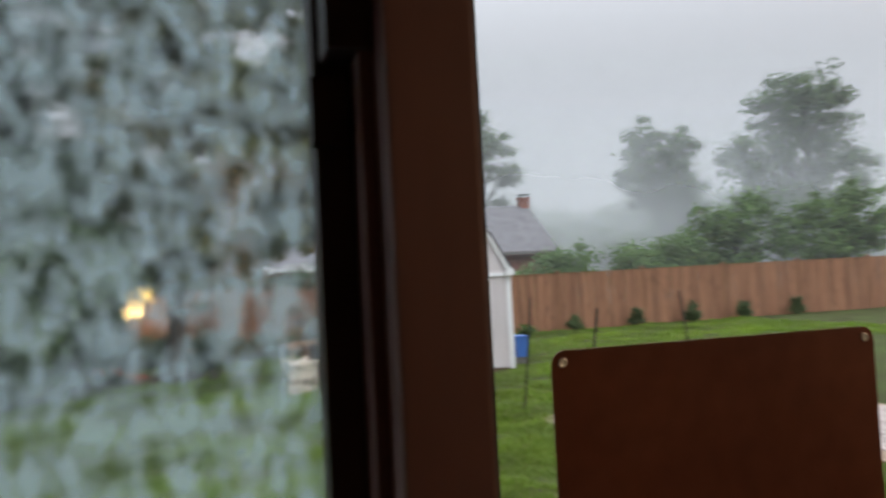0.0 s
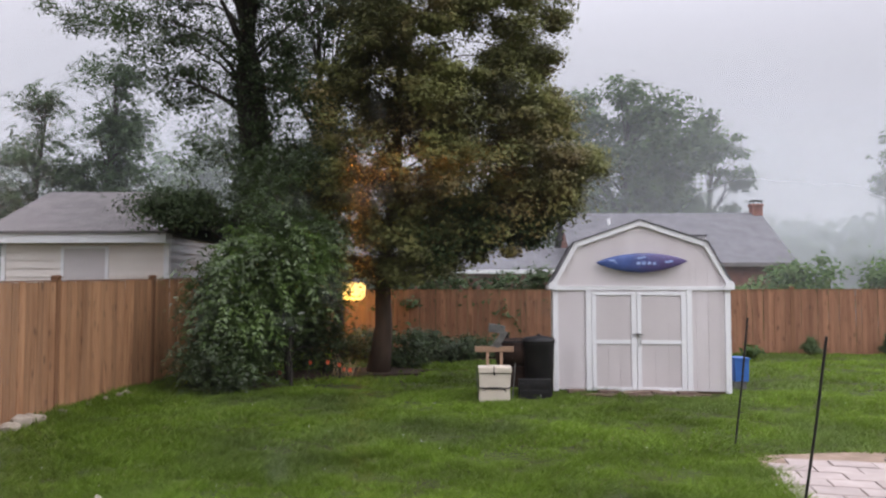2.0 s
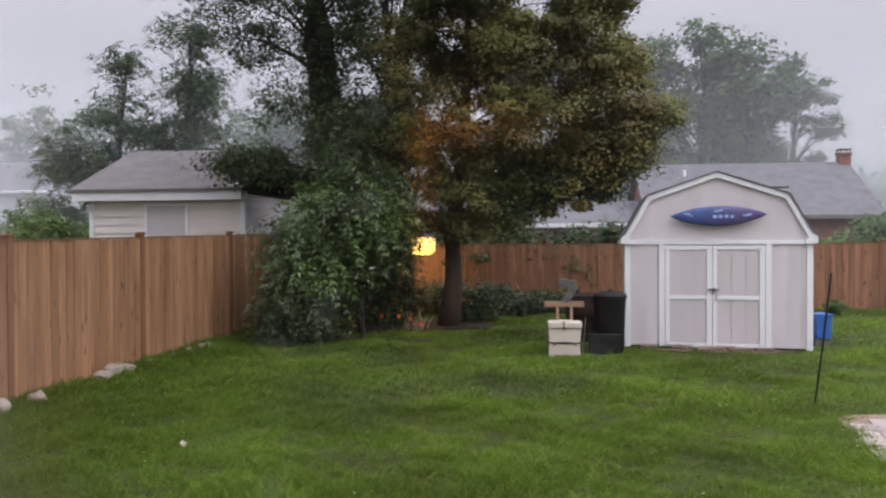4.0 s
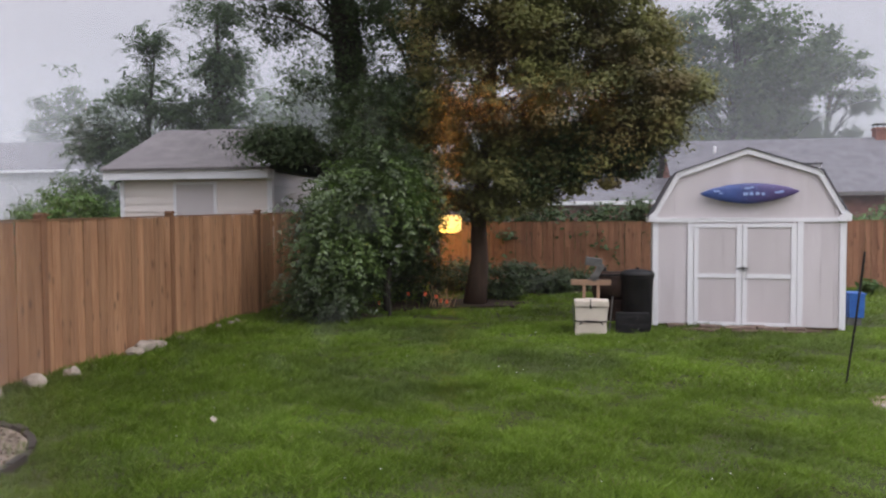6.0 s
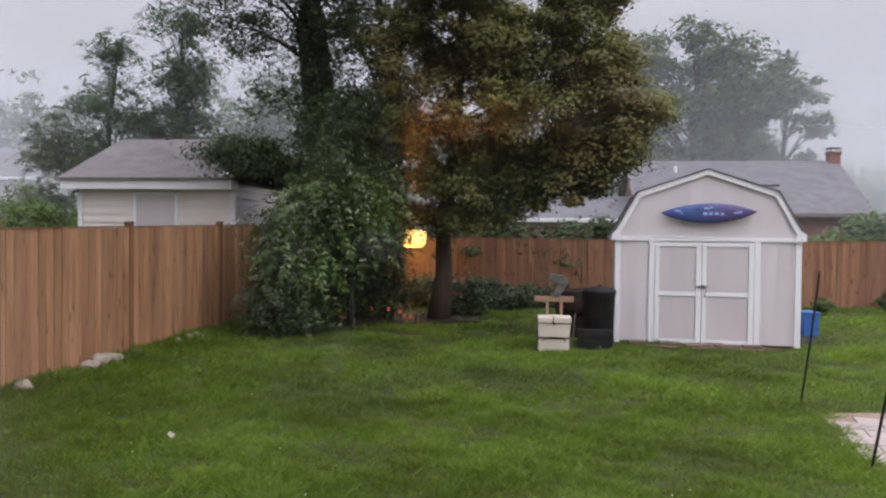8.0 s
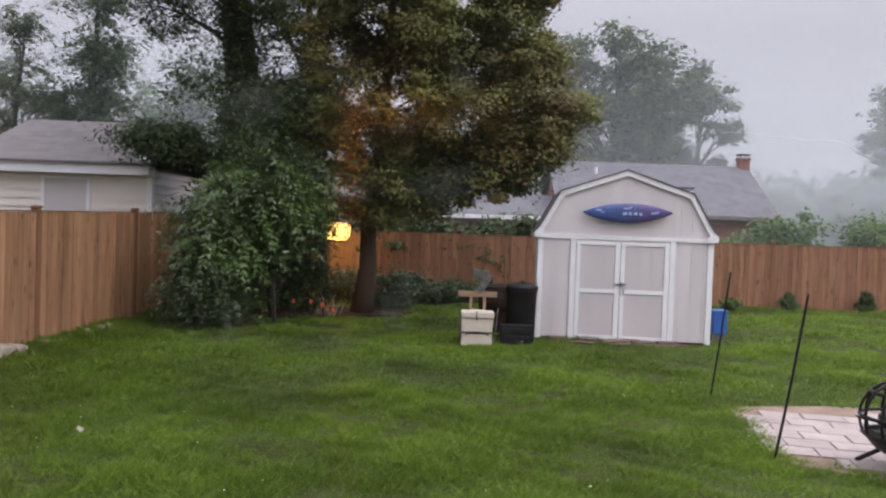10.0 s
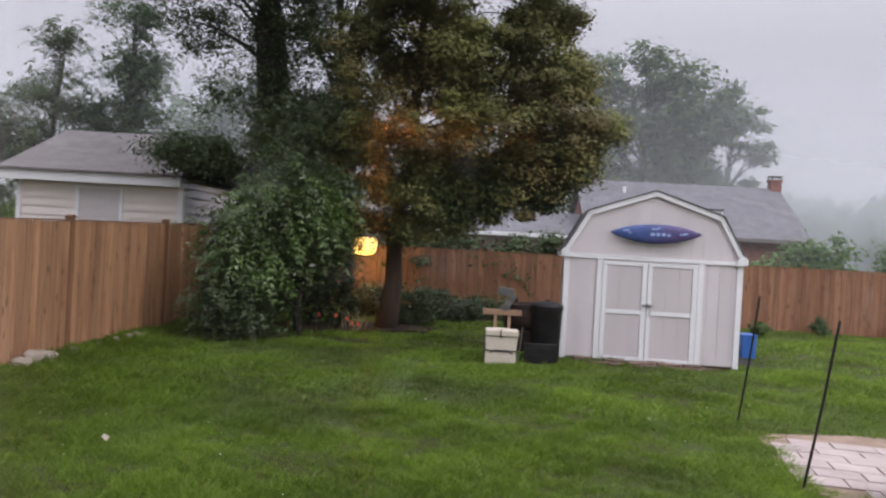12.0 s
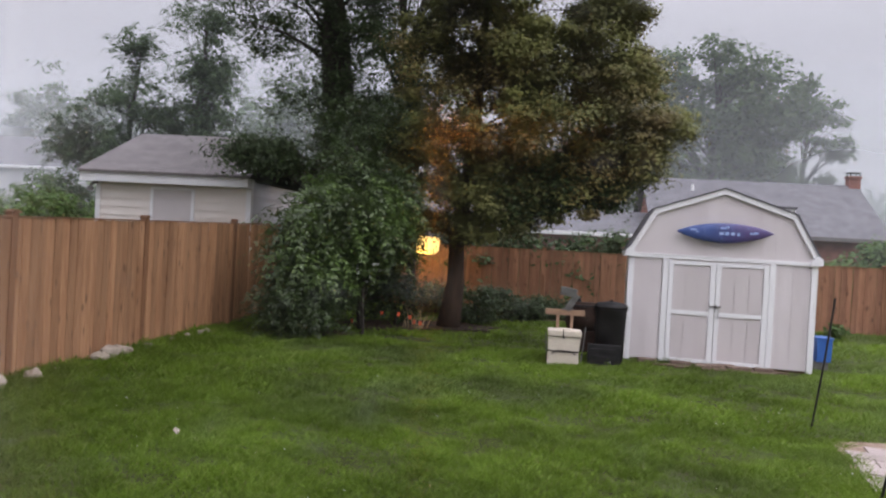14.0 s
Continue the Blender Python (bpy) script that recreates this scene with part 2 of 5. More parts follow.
LAWN = grainy("lawn_soil", (0.034, 0.030, 0.014), (0.060, 0.084, 0.024), 0.95, 1.1, 0.6, (1, 1, 1), 22, spec=0.1)
BLADE = leafy("grass_blades", (0.105, 0.170, 0.015), (0.176, 0.274, 0.027), (0.22, 0.22, 0.09), 0.42, 0.6, 0.58, 1.42, (0.128, 0.182, 0.046))
CEDAR = grainy("cedar_boards", (0.265, 0.124, 0.060), (0.475, 0.262, 0.142), 0.75, 9, 0.4, (1, 1, 0.09), 6, vary=0.22)
def knotted(m):
    """Dark knots here and there in the boards."""
    n, l = m.node_tree.nodes, m.node_tree.links
    base = n["Principled BSDF"].inputs["Base Color"]
    was = base.links[0].from_socket
    co, info, mp, add, vo, rg, mul = (n.new("ShaderNode" + k) for k in ("TexCoord", "ObjectInfo", "Mapping", "VectorMath", "TexVoronoi", "MapRange", "MixRGB"))
    mp.inputs["Scale"].default_value = (7, 7, 2.6)
    l.new(co.outputs["Object"], mp.inputs["Vector"])
    add.operation = "MULTIPLY_ADD"
    l.new(info.outputs["Random"], add.inputs[0])
    add.inputs[1].default_value = (91, 17, 63)
    l.new(mp.outputs[0], add.inputs[2])
    l.new(add.outputs[0], vo.inputs["Vector"])
    vo.inputs["Scale"].default_value = 1.0
    rg.inputs["From Min"].default_value, rg.inputs["From Max"].default_value = 0.08, 0.21
    rg.inputs["To Min"].default_value, rg.inputs["To Max"].default_value = 0.38, 1.0
    l.new(vo.outputs["Distance"], rg.inputs["Value"])
    mul.blend_type, mul.inputs[0].default_value = "MULTIPLY", 1.0
    l.new(was, mul.inputs[1])
    l.new(rg.outputs[0], mul.inputs[2])
    l.new(mul.outputs[0], base)


knotted(CEDAR)
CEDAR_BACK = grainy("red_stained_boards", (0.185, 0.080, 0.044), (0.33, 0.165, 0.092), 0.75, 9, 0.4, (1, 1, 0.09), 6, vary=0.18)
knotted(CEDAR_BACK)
CEDAR_POST = grainy("cedar_posts", (0.15, 0.07, 0.035), (0.27, 0.13, 0.065), 0.75, 7, 0.35, (1, 1, 0.1), 7, vary=0.15)
SHED_SIDING = grainy("beige_painted_siding", (0.57, 0.52, 0.525), (0.68, 0.63, 0.64), 0.7, 2.5, 0.12, (1, 1, 0.35), 14)
SHED_DOOR = grainy("greige_door_panel", (0.53, 0.485, 0.485), (0.62, 0.57, 0.575), 0.7, 2.5, 0.12, (1, 1, 0.35), 14)
WHITE = grainy("white_paint", (0.74, 0.735, 0.755), (0.86, 0.855, 0.87), 0.55, 3, 0.08, (1, 1, 0.5), 10)
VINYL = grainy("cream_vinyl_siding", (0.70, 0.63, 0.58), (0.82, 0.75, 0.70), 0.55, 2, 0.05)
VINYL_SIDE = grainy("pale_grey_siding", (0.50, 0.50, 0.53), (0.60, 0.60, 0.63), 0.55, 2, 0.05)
ROOF_GREY = shingled("grey_shingles", (0.10, 0.098, 0.108), (0.165, 0.16, 0.175))
ROOF_BROWN = shingled("brown_grey_shingles", (0.115, 0.103, 0.103), (0.20, 0.18, 0.176))
BRICK = grainy("red_brick", (0.16, 0.065, 0.05), (0.30, 0.13, 0.10), 0.85, 5, 0.3)
BARK = grainy("bark", (0.020, 0.017, 0.014), (0.060, 0.050, 0.042), 0.95, 5, 0.9, (1, 1, 0.25), 6)
BARK_RED = grainy("reddish_bark", (0.055, 0.035, 0.026), (0.115, 0.075, 0.055), 0.95, 5, 0.9, (1, 1, 0.2), 6)
LEAF_RUST = leafy("olive_green_leaves", (0.118, 0.124, 0.037), (0.126, 0.133, 0.040), None, 0.24, 0.9, 0.35, 1.8, (0.158, 0.112, 0.042))
LEAF_DARK = leafy("dark_leaves", (0.038, 0.062, 0.020), (0.062, 0.096, 0.034), (0.10, 0.14, 0.06), 0.3, 0.8, 0.55, 1.5)
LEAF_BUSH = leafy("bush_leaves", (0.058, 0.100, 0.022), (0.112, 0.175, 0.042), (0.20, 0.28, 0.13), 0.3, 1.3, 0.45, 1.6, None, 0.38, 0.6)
# Shade of the lower bushes is put into this darker leaf green.
LEAF_SHADED = leafy("shaded_bush_leaves", (0.036, 0.062, 0.016), (0.062, 0.100, 0.028), (0.15, 0.20, 0.10), 0.3, 1.2, 0.5, 1.5, None, 0.42, 0.5)
LEAF_BLOSSOM = leafy("blossoming_leaves", (0.045, 0.08, 0.02), (0.10, 0.15, 0.04), (0.72, 0.74, 0.70), 0.35)
LEAF_MID = leafy("mid_green_leaves", (0.058, 0.094, 0.040), (0.105, 0.155, 0.064), None, 0.4)
LEAF_WALNUT = leafy("walnut_leaves", (0.044, 0.072, 0.028), (0.070, 0.110, 0.046), None, 0.35, 0.7, 0.6, 1.5)
LEAF_FRESH = leafy("fresh_green_leaves", (0.06, 0.115, 0.025), (0.105, 0.18, 0.042), None, 0.35)
STONE = grainy("pale_field_stone", (0.15, 0.115, 0.085), (0.38, 0.31, 0.25), 0.85, 7, 0.5, vary=0.25)
FIELD = grainy("pale_round_stone", (0.24, 0.20, 0.16), (0.50, 0.43, 0.36), 0.85, 7, 0.5, vary=0.22)
PAVER = grainy("pink_grey_pavers", (0.30, 0.245, 0.225), (0.44, 0.37, 0.345), 0.7, 5, 0.3, vary=0.10)
# Wet soil made near black: the shade under the bushes is in its colour.
SHADE_SOIL = grainy("wet_shaded_soil", (0.018, 0.012, 0.008), (0.055, 0.035, 0.022), 0.95, 9, 0.9, spec=0.2)
SAND = grainy("tan_sandy_soil", (0.17, 0.115, 0.08), (0.32, 0.235, 0.175), 0.95, 7, 0.5)
SOIL = grainy("bare_soil", (0.065, 0.044, 0.026), (0.16, 0.105, 0.068), 0.95, 6, 0.7)
STEP = grainy("muddy_step_stone", (0.10, 0.070, 0.055), (0.26, 0.19, 0.155), 0.9, 8, 0.5, vary=0.2, spec=0.2)
STEEL = grainy("black_steel", (0.014, 0.014, 0.015), (0.035, 0.034, 0.033), 0.45, 9, 0.1, metal=0.6)
BLACK = grainy("black_plastic", (0.010, 0.010, 0.011), (0.025, 0.024, 0.025), 0.6, 5, 0.1, spec=0.2)
GASKET = grainy("black_gasket", (0.006, 0.006, 0.007), (0.014, 0.013, 0.014), 0.8, 30, 0.1)
BEIGE = grainy("beige_plastic", (0.56, 0.49, 0.40), (0.68, 0.61, 0.52), 0.55, 6, 0.08)
LUMBER = grainy("raw_lumber", (0.22, 0.135, 0.085), (0.34, 0.215, 0.14), 0.75, 8, 0.2, (0.2, 1, 1))
RUST = grainy("rusty_brown_steel", (0.016, 0.010, 0.008), (0.044, 0.025, 0.018), 0.85, 9, 0.3, spec=0.2)
ZINC = grainy("grey_metal", (0.085, 0.083, 0.08), (0.20, 0.195, 0.19), 0.5, 12, 0.1, metal=0.5)
BLUE = grainy("blue_plastic", (0.02, 0.09, 0.34), (0.035, 0.15, 0.47), 0.45, 6, 0.05)
BOAT = boat_paint("faded_blue_purple_gelcoat")
DECAL = grainy("pale_blue_decal", (0.25, 0.36, 0.68), (0.40, 0.50, 0.78), 0.4, 12, 0.02)
STRAW = grainy("bleached_straw", (0.30, 0.22, 0.12), (0.48, 0.37, 0.22), 0.8, 9, 0.1)
ORANGE = grainy("orange_flag_plastic", (0.75, 0.10, 0.04), (0.95, 0.20, 0.09), 0.5, 9, 0.02)
TRIM_BROWN = grainy("dark_brown_trim", (0.125, 0.058, 0.048), (0.175, 0.085, 0.072), 0.5, 4, 0.1, (1, 1, 0.15))
TRIM_DARK = grainy("dark_sash_wood", (0.018, 0.008, 0.008), (0.03, 0.014, 0.012), 0.5, 4, 0.1, (1, 1, 0.15))
TRACK = grainy("grey_white_vinyl_track", (0.58, 0.58, 0.60), (0.70, 0.70, 0.72), 0.4, 8, 0.03)
TRACK_DIM = grainy("taupe_vinyl_track", (0.36, 0.34, 0.34), (0.45, 0.43, 0.43), 0.5, 8, 0.03)
TRACK_BROWN = grainy("brown_grey_vinyl_track", (0.13, 0.10, 0.095), (0.18, 0.14, 0.135), 0.5, 8, 0.03)
PLATE = grainy("brown_enamel_back", (0.15, 0.050, 0.030), (0.22, 0.080, 0.048), 0.35, 5, 0.03, metal=0.2)
HOLE_LIGHT = grainy("light_through_eyelet", (0.6, 0.6, 0.58), (0.8, 0.8, 0.78), 0.3, 20, 0.02, metal=0.8)
PLASTER = grainy("room_plaster", (0.17, 0.14, 0.115), (0.22, 0.18, 0.15), 0.9, 2, 0.05)
# Added backing: kept dark so the pane mirrors little of it.
DARK_BACKING = grainy("dark_backing_wall", (0.030, 0.018, 0.012), (0.055, 0.034, 0.022), 0.6, 4, 0.1, (1, 1, 0.15))
AMBER = grainy("amber_reflection_wall", (0.50, 0.25, 0.06), (0.58, 0.30, 0.08), 0.85, 2, 0.05)
BOARDS = grainy("room_floorboards", (0.16, 0.09, 0.05), (0.26, 0.15, 0.08), 0.5, 3, 0.1, (0.2, 1, 1))
GLASS = pane_glass("window_glass", 0.065)
WET_GLASS = pane_glass("wet_window_glass", 0.05, 0.34)
DARK_PANE = grainy("dark_house_pane", (0.03, 0.035, 0.04), (0.06, 0.065, 0.07), 0.12, 2, 0.02)
LAMP_GLOW = glowing("lit_patch_glass", (1.0, 0.66, 0.20), 1.5)
BULB = glowing("lit_bulb", (1.0, 0.86, 0.55), 6.0)

# ---- building helpers ----


def thing(name, place, label, category, group="", kind=""):
    ob = new(name)
    ob.empty_display_size = 0.1
    ob.matrix_basis = pose(*place)
    return tagged(ob, label, category, group, kind)


def link(name, mesh, material, parent=None, label=""):
    if not mesh.materials:
        mesh.materials.append(material)
    ob = new(name, mesh)
    if parent:
        ob.parent = parent
        if parent.type == "EMPTY":
            ob.matrix_parent_inverse = parent.matrix_basis.inverted()
    return tagged(ob, label)


def part(name, bm, material, parent=None, label="", smooth=False):
    mesh = bpy.data.meshes.new(name)
    bm.normal_update()
    bm.to_mesh(mesh)
    bm.free()
    if smooth:
        mesh.shade_smooth()
    return link(name, mesh, material, parent, label)


def box(bm, x0, x1, y0, y1, z0, z1, bevel=0.0, m=None):
    made = bmesh.ops.create_cube(bm, size=1.0)["verts"]
    place = Matrix.Translation(((x0 + x1) / 2, (y0 + y1) / 2, (z0 + z1) / 2)) @ Matrix.Diagonal((x1 - x0, y1 - y0, z1 - z0, 1))
    bmesh.ops.transform(bm, matrix=(m or Matrix()) @ place, verts=made)
    if bevel:
        edges = list({e for v in made for e in v.link_edges})
        bmesh.ops.bevel(bm, geom=edges, offset=bevel, segments=2, affect="EDGES", profile=0.7)
    return bm


def boxes(*all_boxes, bevel=0.0):
    bm = bmesh.new()
    for b in all_boxes:
        box(bm, *b, bevel=bevel)
    return bm


def prism(outline, axis, lo, hi, bm=None):
    """A closed outline of (a, b) pairs drawn out along an axis."""
    bm = bm or bmesh.new()
    put = {"x": lambda a, b, c: (c, a, b), "y": lambda a, b, c: (a, c, b), "z": lambda a, b, c: (a, b, c)}[axis]
    one = [bm.verts.new(put(a, b, lo)) for a, b in outline]
    two = [bm.verts.new(put(a, b, hi)) for a, b in outline]
    bm.faces.new(one)
    bm.faces.new(two[::-1])
    for i in range(len(one)):
        j = (i + 1) % len(one)
        bm.faces.new((one[j], one[i], two[i], two[j]))
    bmesh.ops.recalc_face_normals(bm, faces=bm.faces)
    return bm


def tube(bm, points, radii, sides=8, closed=False):
    """A round rod along points."""
    rings = []
    pts = [Vector(p) for p in points]
    for i, p in enumerate(pts):
        if closed:
            d = pts[(i + 1) % len(pts)] - pts[i - 1]
        else:
            d = pts[min(i + 1, len(pts) - 1)] - pts[max(i - 1, 0)]
        q = d.to_track_quat("Z", "Y")
        r = radii[i] if hasattr(radii, "__len__") else radii
        rings.append([bm.verts.new(p + q @ Vector((r * math.cos(a), r * math.sin(a), 0))) for a in (2 * math.pi * k / sides for k in range(sides))])
    pairs = list(zip(rings, rings[1:])) + ([(rings[-1], rings[0])] if closed else [])
    for a, b in pairs:
        for k in range(sides):
            bm.faces.new((a[k], a[(k + 1) % sides], b[(k + 1) % sides], b[k]))
    if not closed:
        bm.faces.new(rings[0][::-1])
        bm.faces.new(rings[-1])
    return bm


def lathe(bm, outline, cx, cy, sides=24):
    """(radius, height) pairs turned about an upright axis."""
    rings = [[bm.verts.new((cx + r * math.cos(2 * math.pi * k / sides), cy + r * math.sin(2 * math.pi * k / sides), z)) for k in range(sides)] for r, z in outline]
    for a, b in zip(rings, rings[1:]):
        for k in range(sides):
            bm.faces.new((a[k], a[(k + 1) % sides], b[(k + 1) % sides], b[k]))
    bm.faces.new(rings[0][::-1])
    bm.faces.new(rings[-1])
    return bm


def quads_mesh(name, corners):
    """One mesh of loose four-cornered leaves from an array (n, 4, 3)."""
    n = len(corners)
    mesh = bpy.data.meshes.new(name)
    mesh.vertices.add(4 * n)
    mesh.vertices.foreach_set("co", np.ascontiguousarray(corners, dtype=np.float32).ravel())
    mesh.loops.add(4 * n)
    mesh.loops.foreach_set("vertex_index", np.arange(4 * n, dtype=np.int32))
    mesh.polygons.add(n)
    mesh.polygons.foreach_set("loop_start", np.arange(0, 4 * n, 4, dtype=np.int32))
    mesh.polygons.foreach_set("loop_total", np.full(n, 4, dtype=np.int32))
    mesh.update(calc_edges=True)
    return mesh


def leaf_quads(rng, centres, length, width, droop=0.2, flat=0.5, face=None):
    """Diamond leaves, folded along their middle, at the given places; face: where they turn to."""
    n = len(centres)
    d = rng.normal(size=(n, 3))
    d[:, 2] = d[:, 2] * flat - droop
    d /= np.linalg.norm(d, axis=1, keepdims=True)
    if face is None:
        face = rng.normal(size=(n, 3))
    else:
        face = face / (np.linalg.norm(face, axis=1, keepdims=True) + 1e-9) + rng.normal(size=(n, 3)) * 0.22
        face /= np.linalg.norm(face, axis=1, keepdims=True) + 1e-9
        d -= 0.8 * (d * face).sum(1, keepdims=True) * face
        d /= np.linalg.norm(d, axis=1, keepdims=True) + 1e-9
    s = np.cross(d, face)
    s /= np.linalg.norm(s, axis=1, keepdims=True) + 1e-9
    up = np.cross(d, s)
    size = rng.uniform(0.65, 1.3, (n, 1)) * length
    w = size * width
    return np.stack([centres - d * size * 0.5, centres + s * w * 0.5 + up * w * 0.25, centres + d * size * 0.5, centres - s * w * 0.5 + up * w * 0.25], 1)


def sprig_quads(rng, starts, away, long, leaflet, pairs, width=0.4):
    """Drooping sprigs with paired leaflets, each from its start outwards."""
    n = len(starts)
    d = away + rng.normal(size=(n, 3)) * 0.7
    d[:, 2] = np.abs(d[:, 2]) * 0.5 + rng.uniform(-0.3, 0.5, n)
    d /= np.linalg.norm(d, axis=1, keepdims=True) + 1e-9
    side = np.cross(d, np.array([0, 0, 1.0])) + rng.normal(size=(n, 3)) * 0.25
    side /= np.linalg.norm(side, axis=1, keepdims=True) + 1e-9
    size = rng.uniform(0.6, 1.3, (n, 1)) * long
    out = []
    for i in range(pairs):
        f = (i + 0.6) / pairs
        p = starts + d * size * f
        p[:, 2] -= (size[:, 0] * 0.75) * f * f
        along = d.copy()
        along[:, 2] -= 1.5 * f
        for sgn in (-1, 1):
            u = side * sgn * 0.85 + along * 0.5 + rng.normal(size=(n, 3)) * 0.18
            u[:, 2] -= 0.25
            u /= np.linalg.norm(u, axis=1, keepdims=True)
            ll = leaflet * rng.uniform(0.75, 1.25, (n, 1)) * (1.1 - 0.4 * f)
            v = np.cross(u, np.cross(along, side) + rng.normal(size=(n, 3)) * 0.3)
            v /= np.linalg.norm(v, axis=1, keepdims=True) + 1e-9
            out.append(np.stack([p, p + u * ll * 0.5 + v * ll * width * 0.5, p + u * ll, p + u * ll * 0.5 - v * ll * width * 0.5], 1))
    return np.concatenate(out)


def lobes_fill(rng, lobes, clumps):
    """Clump centres inside round lobes (x, y, z, rx, ry, rz), more of them near the outside."""
    lobes = np.array(lobes, float)
    share = lobes[:, 3] * lobes[:, 4] + lobes[:, 3] * lobes[:, 5] + lobes[:, 4] * lobes[:, 5]
    pick = rng.choice(len(lobes), clumps, p=share / share.sum())
    d = rng.normal(size=(clumps, 3))
    d /= np.linalg.norm(d, axis=1, keepdims=True)
    r = rng.uniform(0.2, 1.0, (clumps, 1)) ** 0.5 * (1 + 0.38 * rng.uniform(0, 1, (clumps, 1)) ** 4)
    return lobes[pick, :3] + d * r * lobes[pick, 3:]


def tree(name, base, top, radius, lobes, clumps, leaves, leaf, clump_size, leaf_mat, bark_mat, label, category="tree", group="", seed=1, limbs=30, width=0.5, flat=0.5, droop=0.25, extra=(), squash=0.55, limb_drop=0.2, limb=0.34, sprigs=0, leaflet=0.09):
    """A tapered trunk with limbs that reach into the crown, and a crown of loose leaves in clumps."""
    rng = np.random.default_rng(seed)
    whole = thing(name, base, label, category, group)
    base, top = Vector(base), Vector(top)
    bm = bmesh.new()
    steps = 9
    spine = [base.lerp(top, i / steps) + Vector((math.sin(i * 1.7 + seed) * 0.06, math.cos(i * 1.3 + seed) * 0.06, 0)) * (i > 0) * (top - base).length / 8 for i in range(steps + 1)]
    spine[0].z -= 0.05
    tube(bm, spine, [radius * (1.35 if i == 0 else 1.0 - 0.78 * i / steps) for i in range(steps + 1)], 10)
    centres = lobes_fill(rng, lobes, clumps)
    for e in extra:
        centres = np.concatenate([centres, lobes_fill(rng, [e[:6]], e[6])])
    for c in centres[rng.permutation(len(centres))[:limbs]]:
        c = Vector(c)
        k = min(max((c.z - base.z) / max(top.z - base.z, 0.1) - limb_drop + rng.uniform(-0.07, 0.04), 0.12), 0.95)
        i = int(k * steps)
        start = spine[i].lerp(spine[min(i + 1, steps)], k * steps - i)
        mid = start.lerp(c, 0.5) + Vector((rng.normal() * 0.1, rng.normal() * 0.1, 0.12 * (c - start).length))
        r = radius * limb * (1.0 - 0.6 * k)
        tube(bm, [start, start.lerp(mid, 0.5) + Vector((0, 0, 0.05)), mid, mid.lerp(c, 0.55), c], [r, r * 0.8, r * 0.55, r * 0.35, r * 0.12], 5)
        for _ in range(3):
            tip = c + Vector(rng.normal(size=3) * clump_size * 0.9)
            tube(bm, [mid.lerp(c, rng.uniform(0.2, 0.8)), tip], [r * 0.3, r * 0.06], 4)
    part("trunk", bm, bark_mat, whole, smooth=True)
    size = rng.uniform(0.6, 1.35, (len(centres), 1, 1)) * clump_size
    off = rng.normal(size=(len(centres), leaves, 3)) * size * np.array([0.62, 0.62, 0.62 * squash])
    spots = (centres[:, None] + off).reshape(-1, 3)
    face = off / (size + 1e-6) * np.array([0.8, 0.8, 1.2]) + np.array([0, 0, 0.75])
    face = face.reshape(-1, 3)[spots[:, 2] > base.z + 0.03]
    spots = spots[spots[:, 2] > base.z + 0.03]
    quads = leaf_quads(rng, spots, leaf, width, droop, flat, face)
    if sprigs:
        off = rng.normal(size=(len(centres), sprigs, 3)) * clump_size * 0.7
        starts = (centres[:, None] + off).reshape(-1, 3)
        away = (off / clump_size).reshape(-1, 3)
        away[:, 2] += 0.2
        keep = starts[:, 2] > base.z + 0.08
        more = sprig_quads(rng, starts[keep], away[keep], leaflet * 4.0, leaflet, 6, width)
        quads = np.concatenate([quads, more[more[:, :, 2].min(1) > base.z - 0.02]])
    mesh = quads_mesh("crown", quads)
    link("crown", mesh, leaf_mat, whole)
    return whole


# ---- the ground ----
def graded(lo, hi, near_lo, near_hi, step):
    near = np.arange(near_lo, near_hi + step / 2, step)
    out = []
    d, p = step, near_hi
    while p < hi:
        d *= 1.35
        p += d
        out.append(min(p, hi))
    back = []
    d, p = step, near_lo
    while p > lo:
        d *= 1.35
        p -= d
        back.append(max(p, lo))
    return np.concatenate([back[::-1], near, out])


def height(x, y):
    """Small swells of the lawn."""
    return 0.012 * math.sin(x * 1.7 + 0.6 * math.sin(y * 0.9)) * math.cos(y * 1.3 + 0.4 * x) + 0.006 * math.sin(x * 5.1 + y * 3.7) - 0.014


gx, gy = graded(-1500, 1500, -9, 18, 0.3), graded(-1500, 2500, 1, 22, 0.3)
bm = bmesh.new()
grid = [[bm.verts.new((x, y, height(x, y) if -12 < x < 24 and 0 < y < 24 else -0.014)) for x in gx] for y in gy]
for a, b in zip(grid, grid[1:]):
    for i in range(len(gx) - 1):
        bm.faces.new((a[i], a[i + 1], b[i + 1], b[i]))
tagged(part("ground", bm, LAWN, smooth=True), "wet green lawn ground that runs on to the horizon", "ground", kind="structure")


def on_patio(x, y):
    return y > 6.1 - 0.62 * (x - 2.6) and y < 7.90 + 0.12 * (x - 2.86) and x > 2.52 + 0.20 * max(y - 6.1, 0)


def in_bed(x, y):
    return (x + 5.35) ** 2 / 1.25 ** 2 + (y - 4.55) ** 2 / 1.2 ** 2 < 1


# Entries 1, 2, 3 and 8 lie where the trees and bushes shade the ground.
BARE = ((2.9, 12.46, 1.0, 0.26), (-3.35, 15.1, 1.25, 0.85), (-4.4, 13.2, 0.95, 0.55), (-2.1, 15.8, 1.1, 0.8), (-1.75, 11.9, 0.5, 0.28), (-2.5, 13.4, 0.6, 0.3), (-1.2, 9.6, 0.3, 0.2), (0.75, 11.7, 0.4, 0.2), (-0.7, 18.6, 1.8, 0.6))


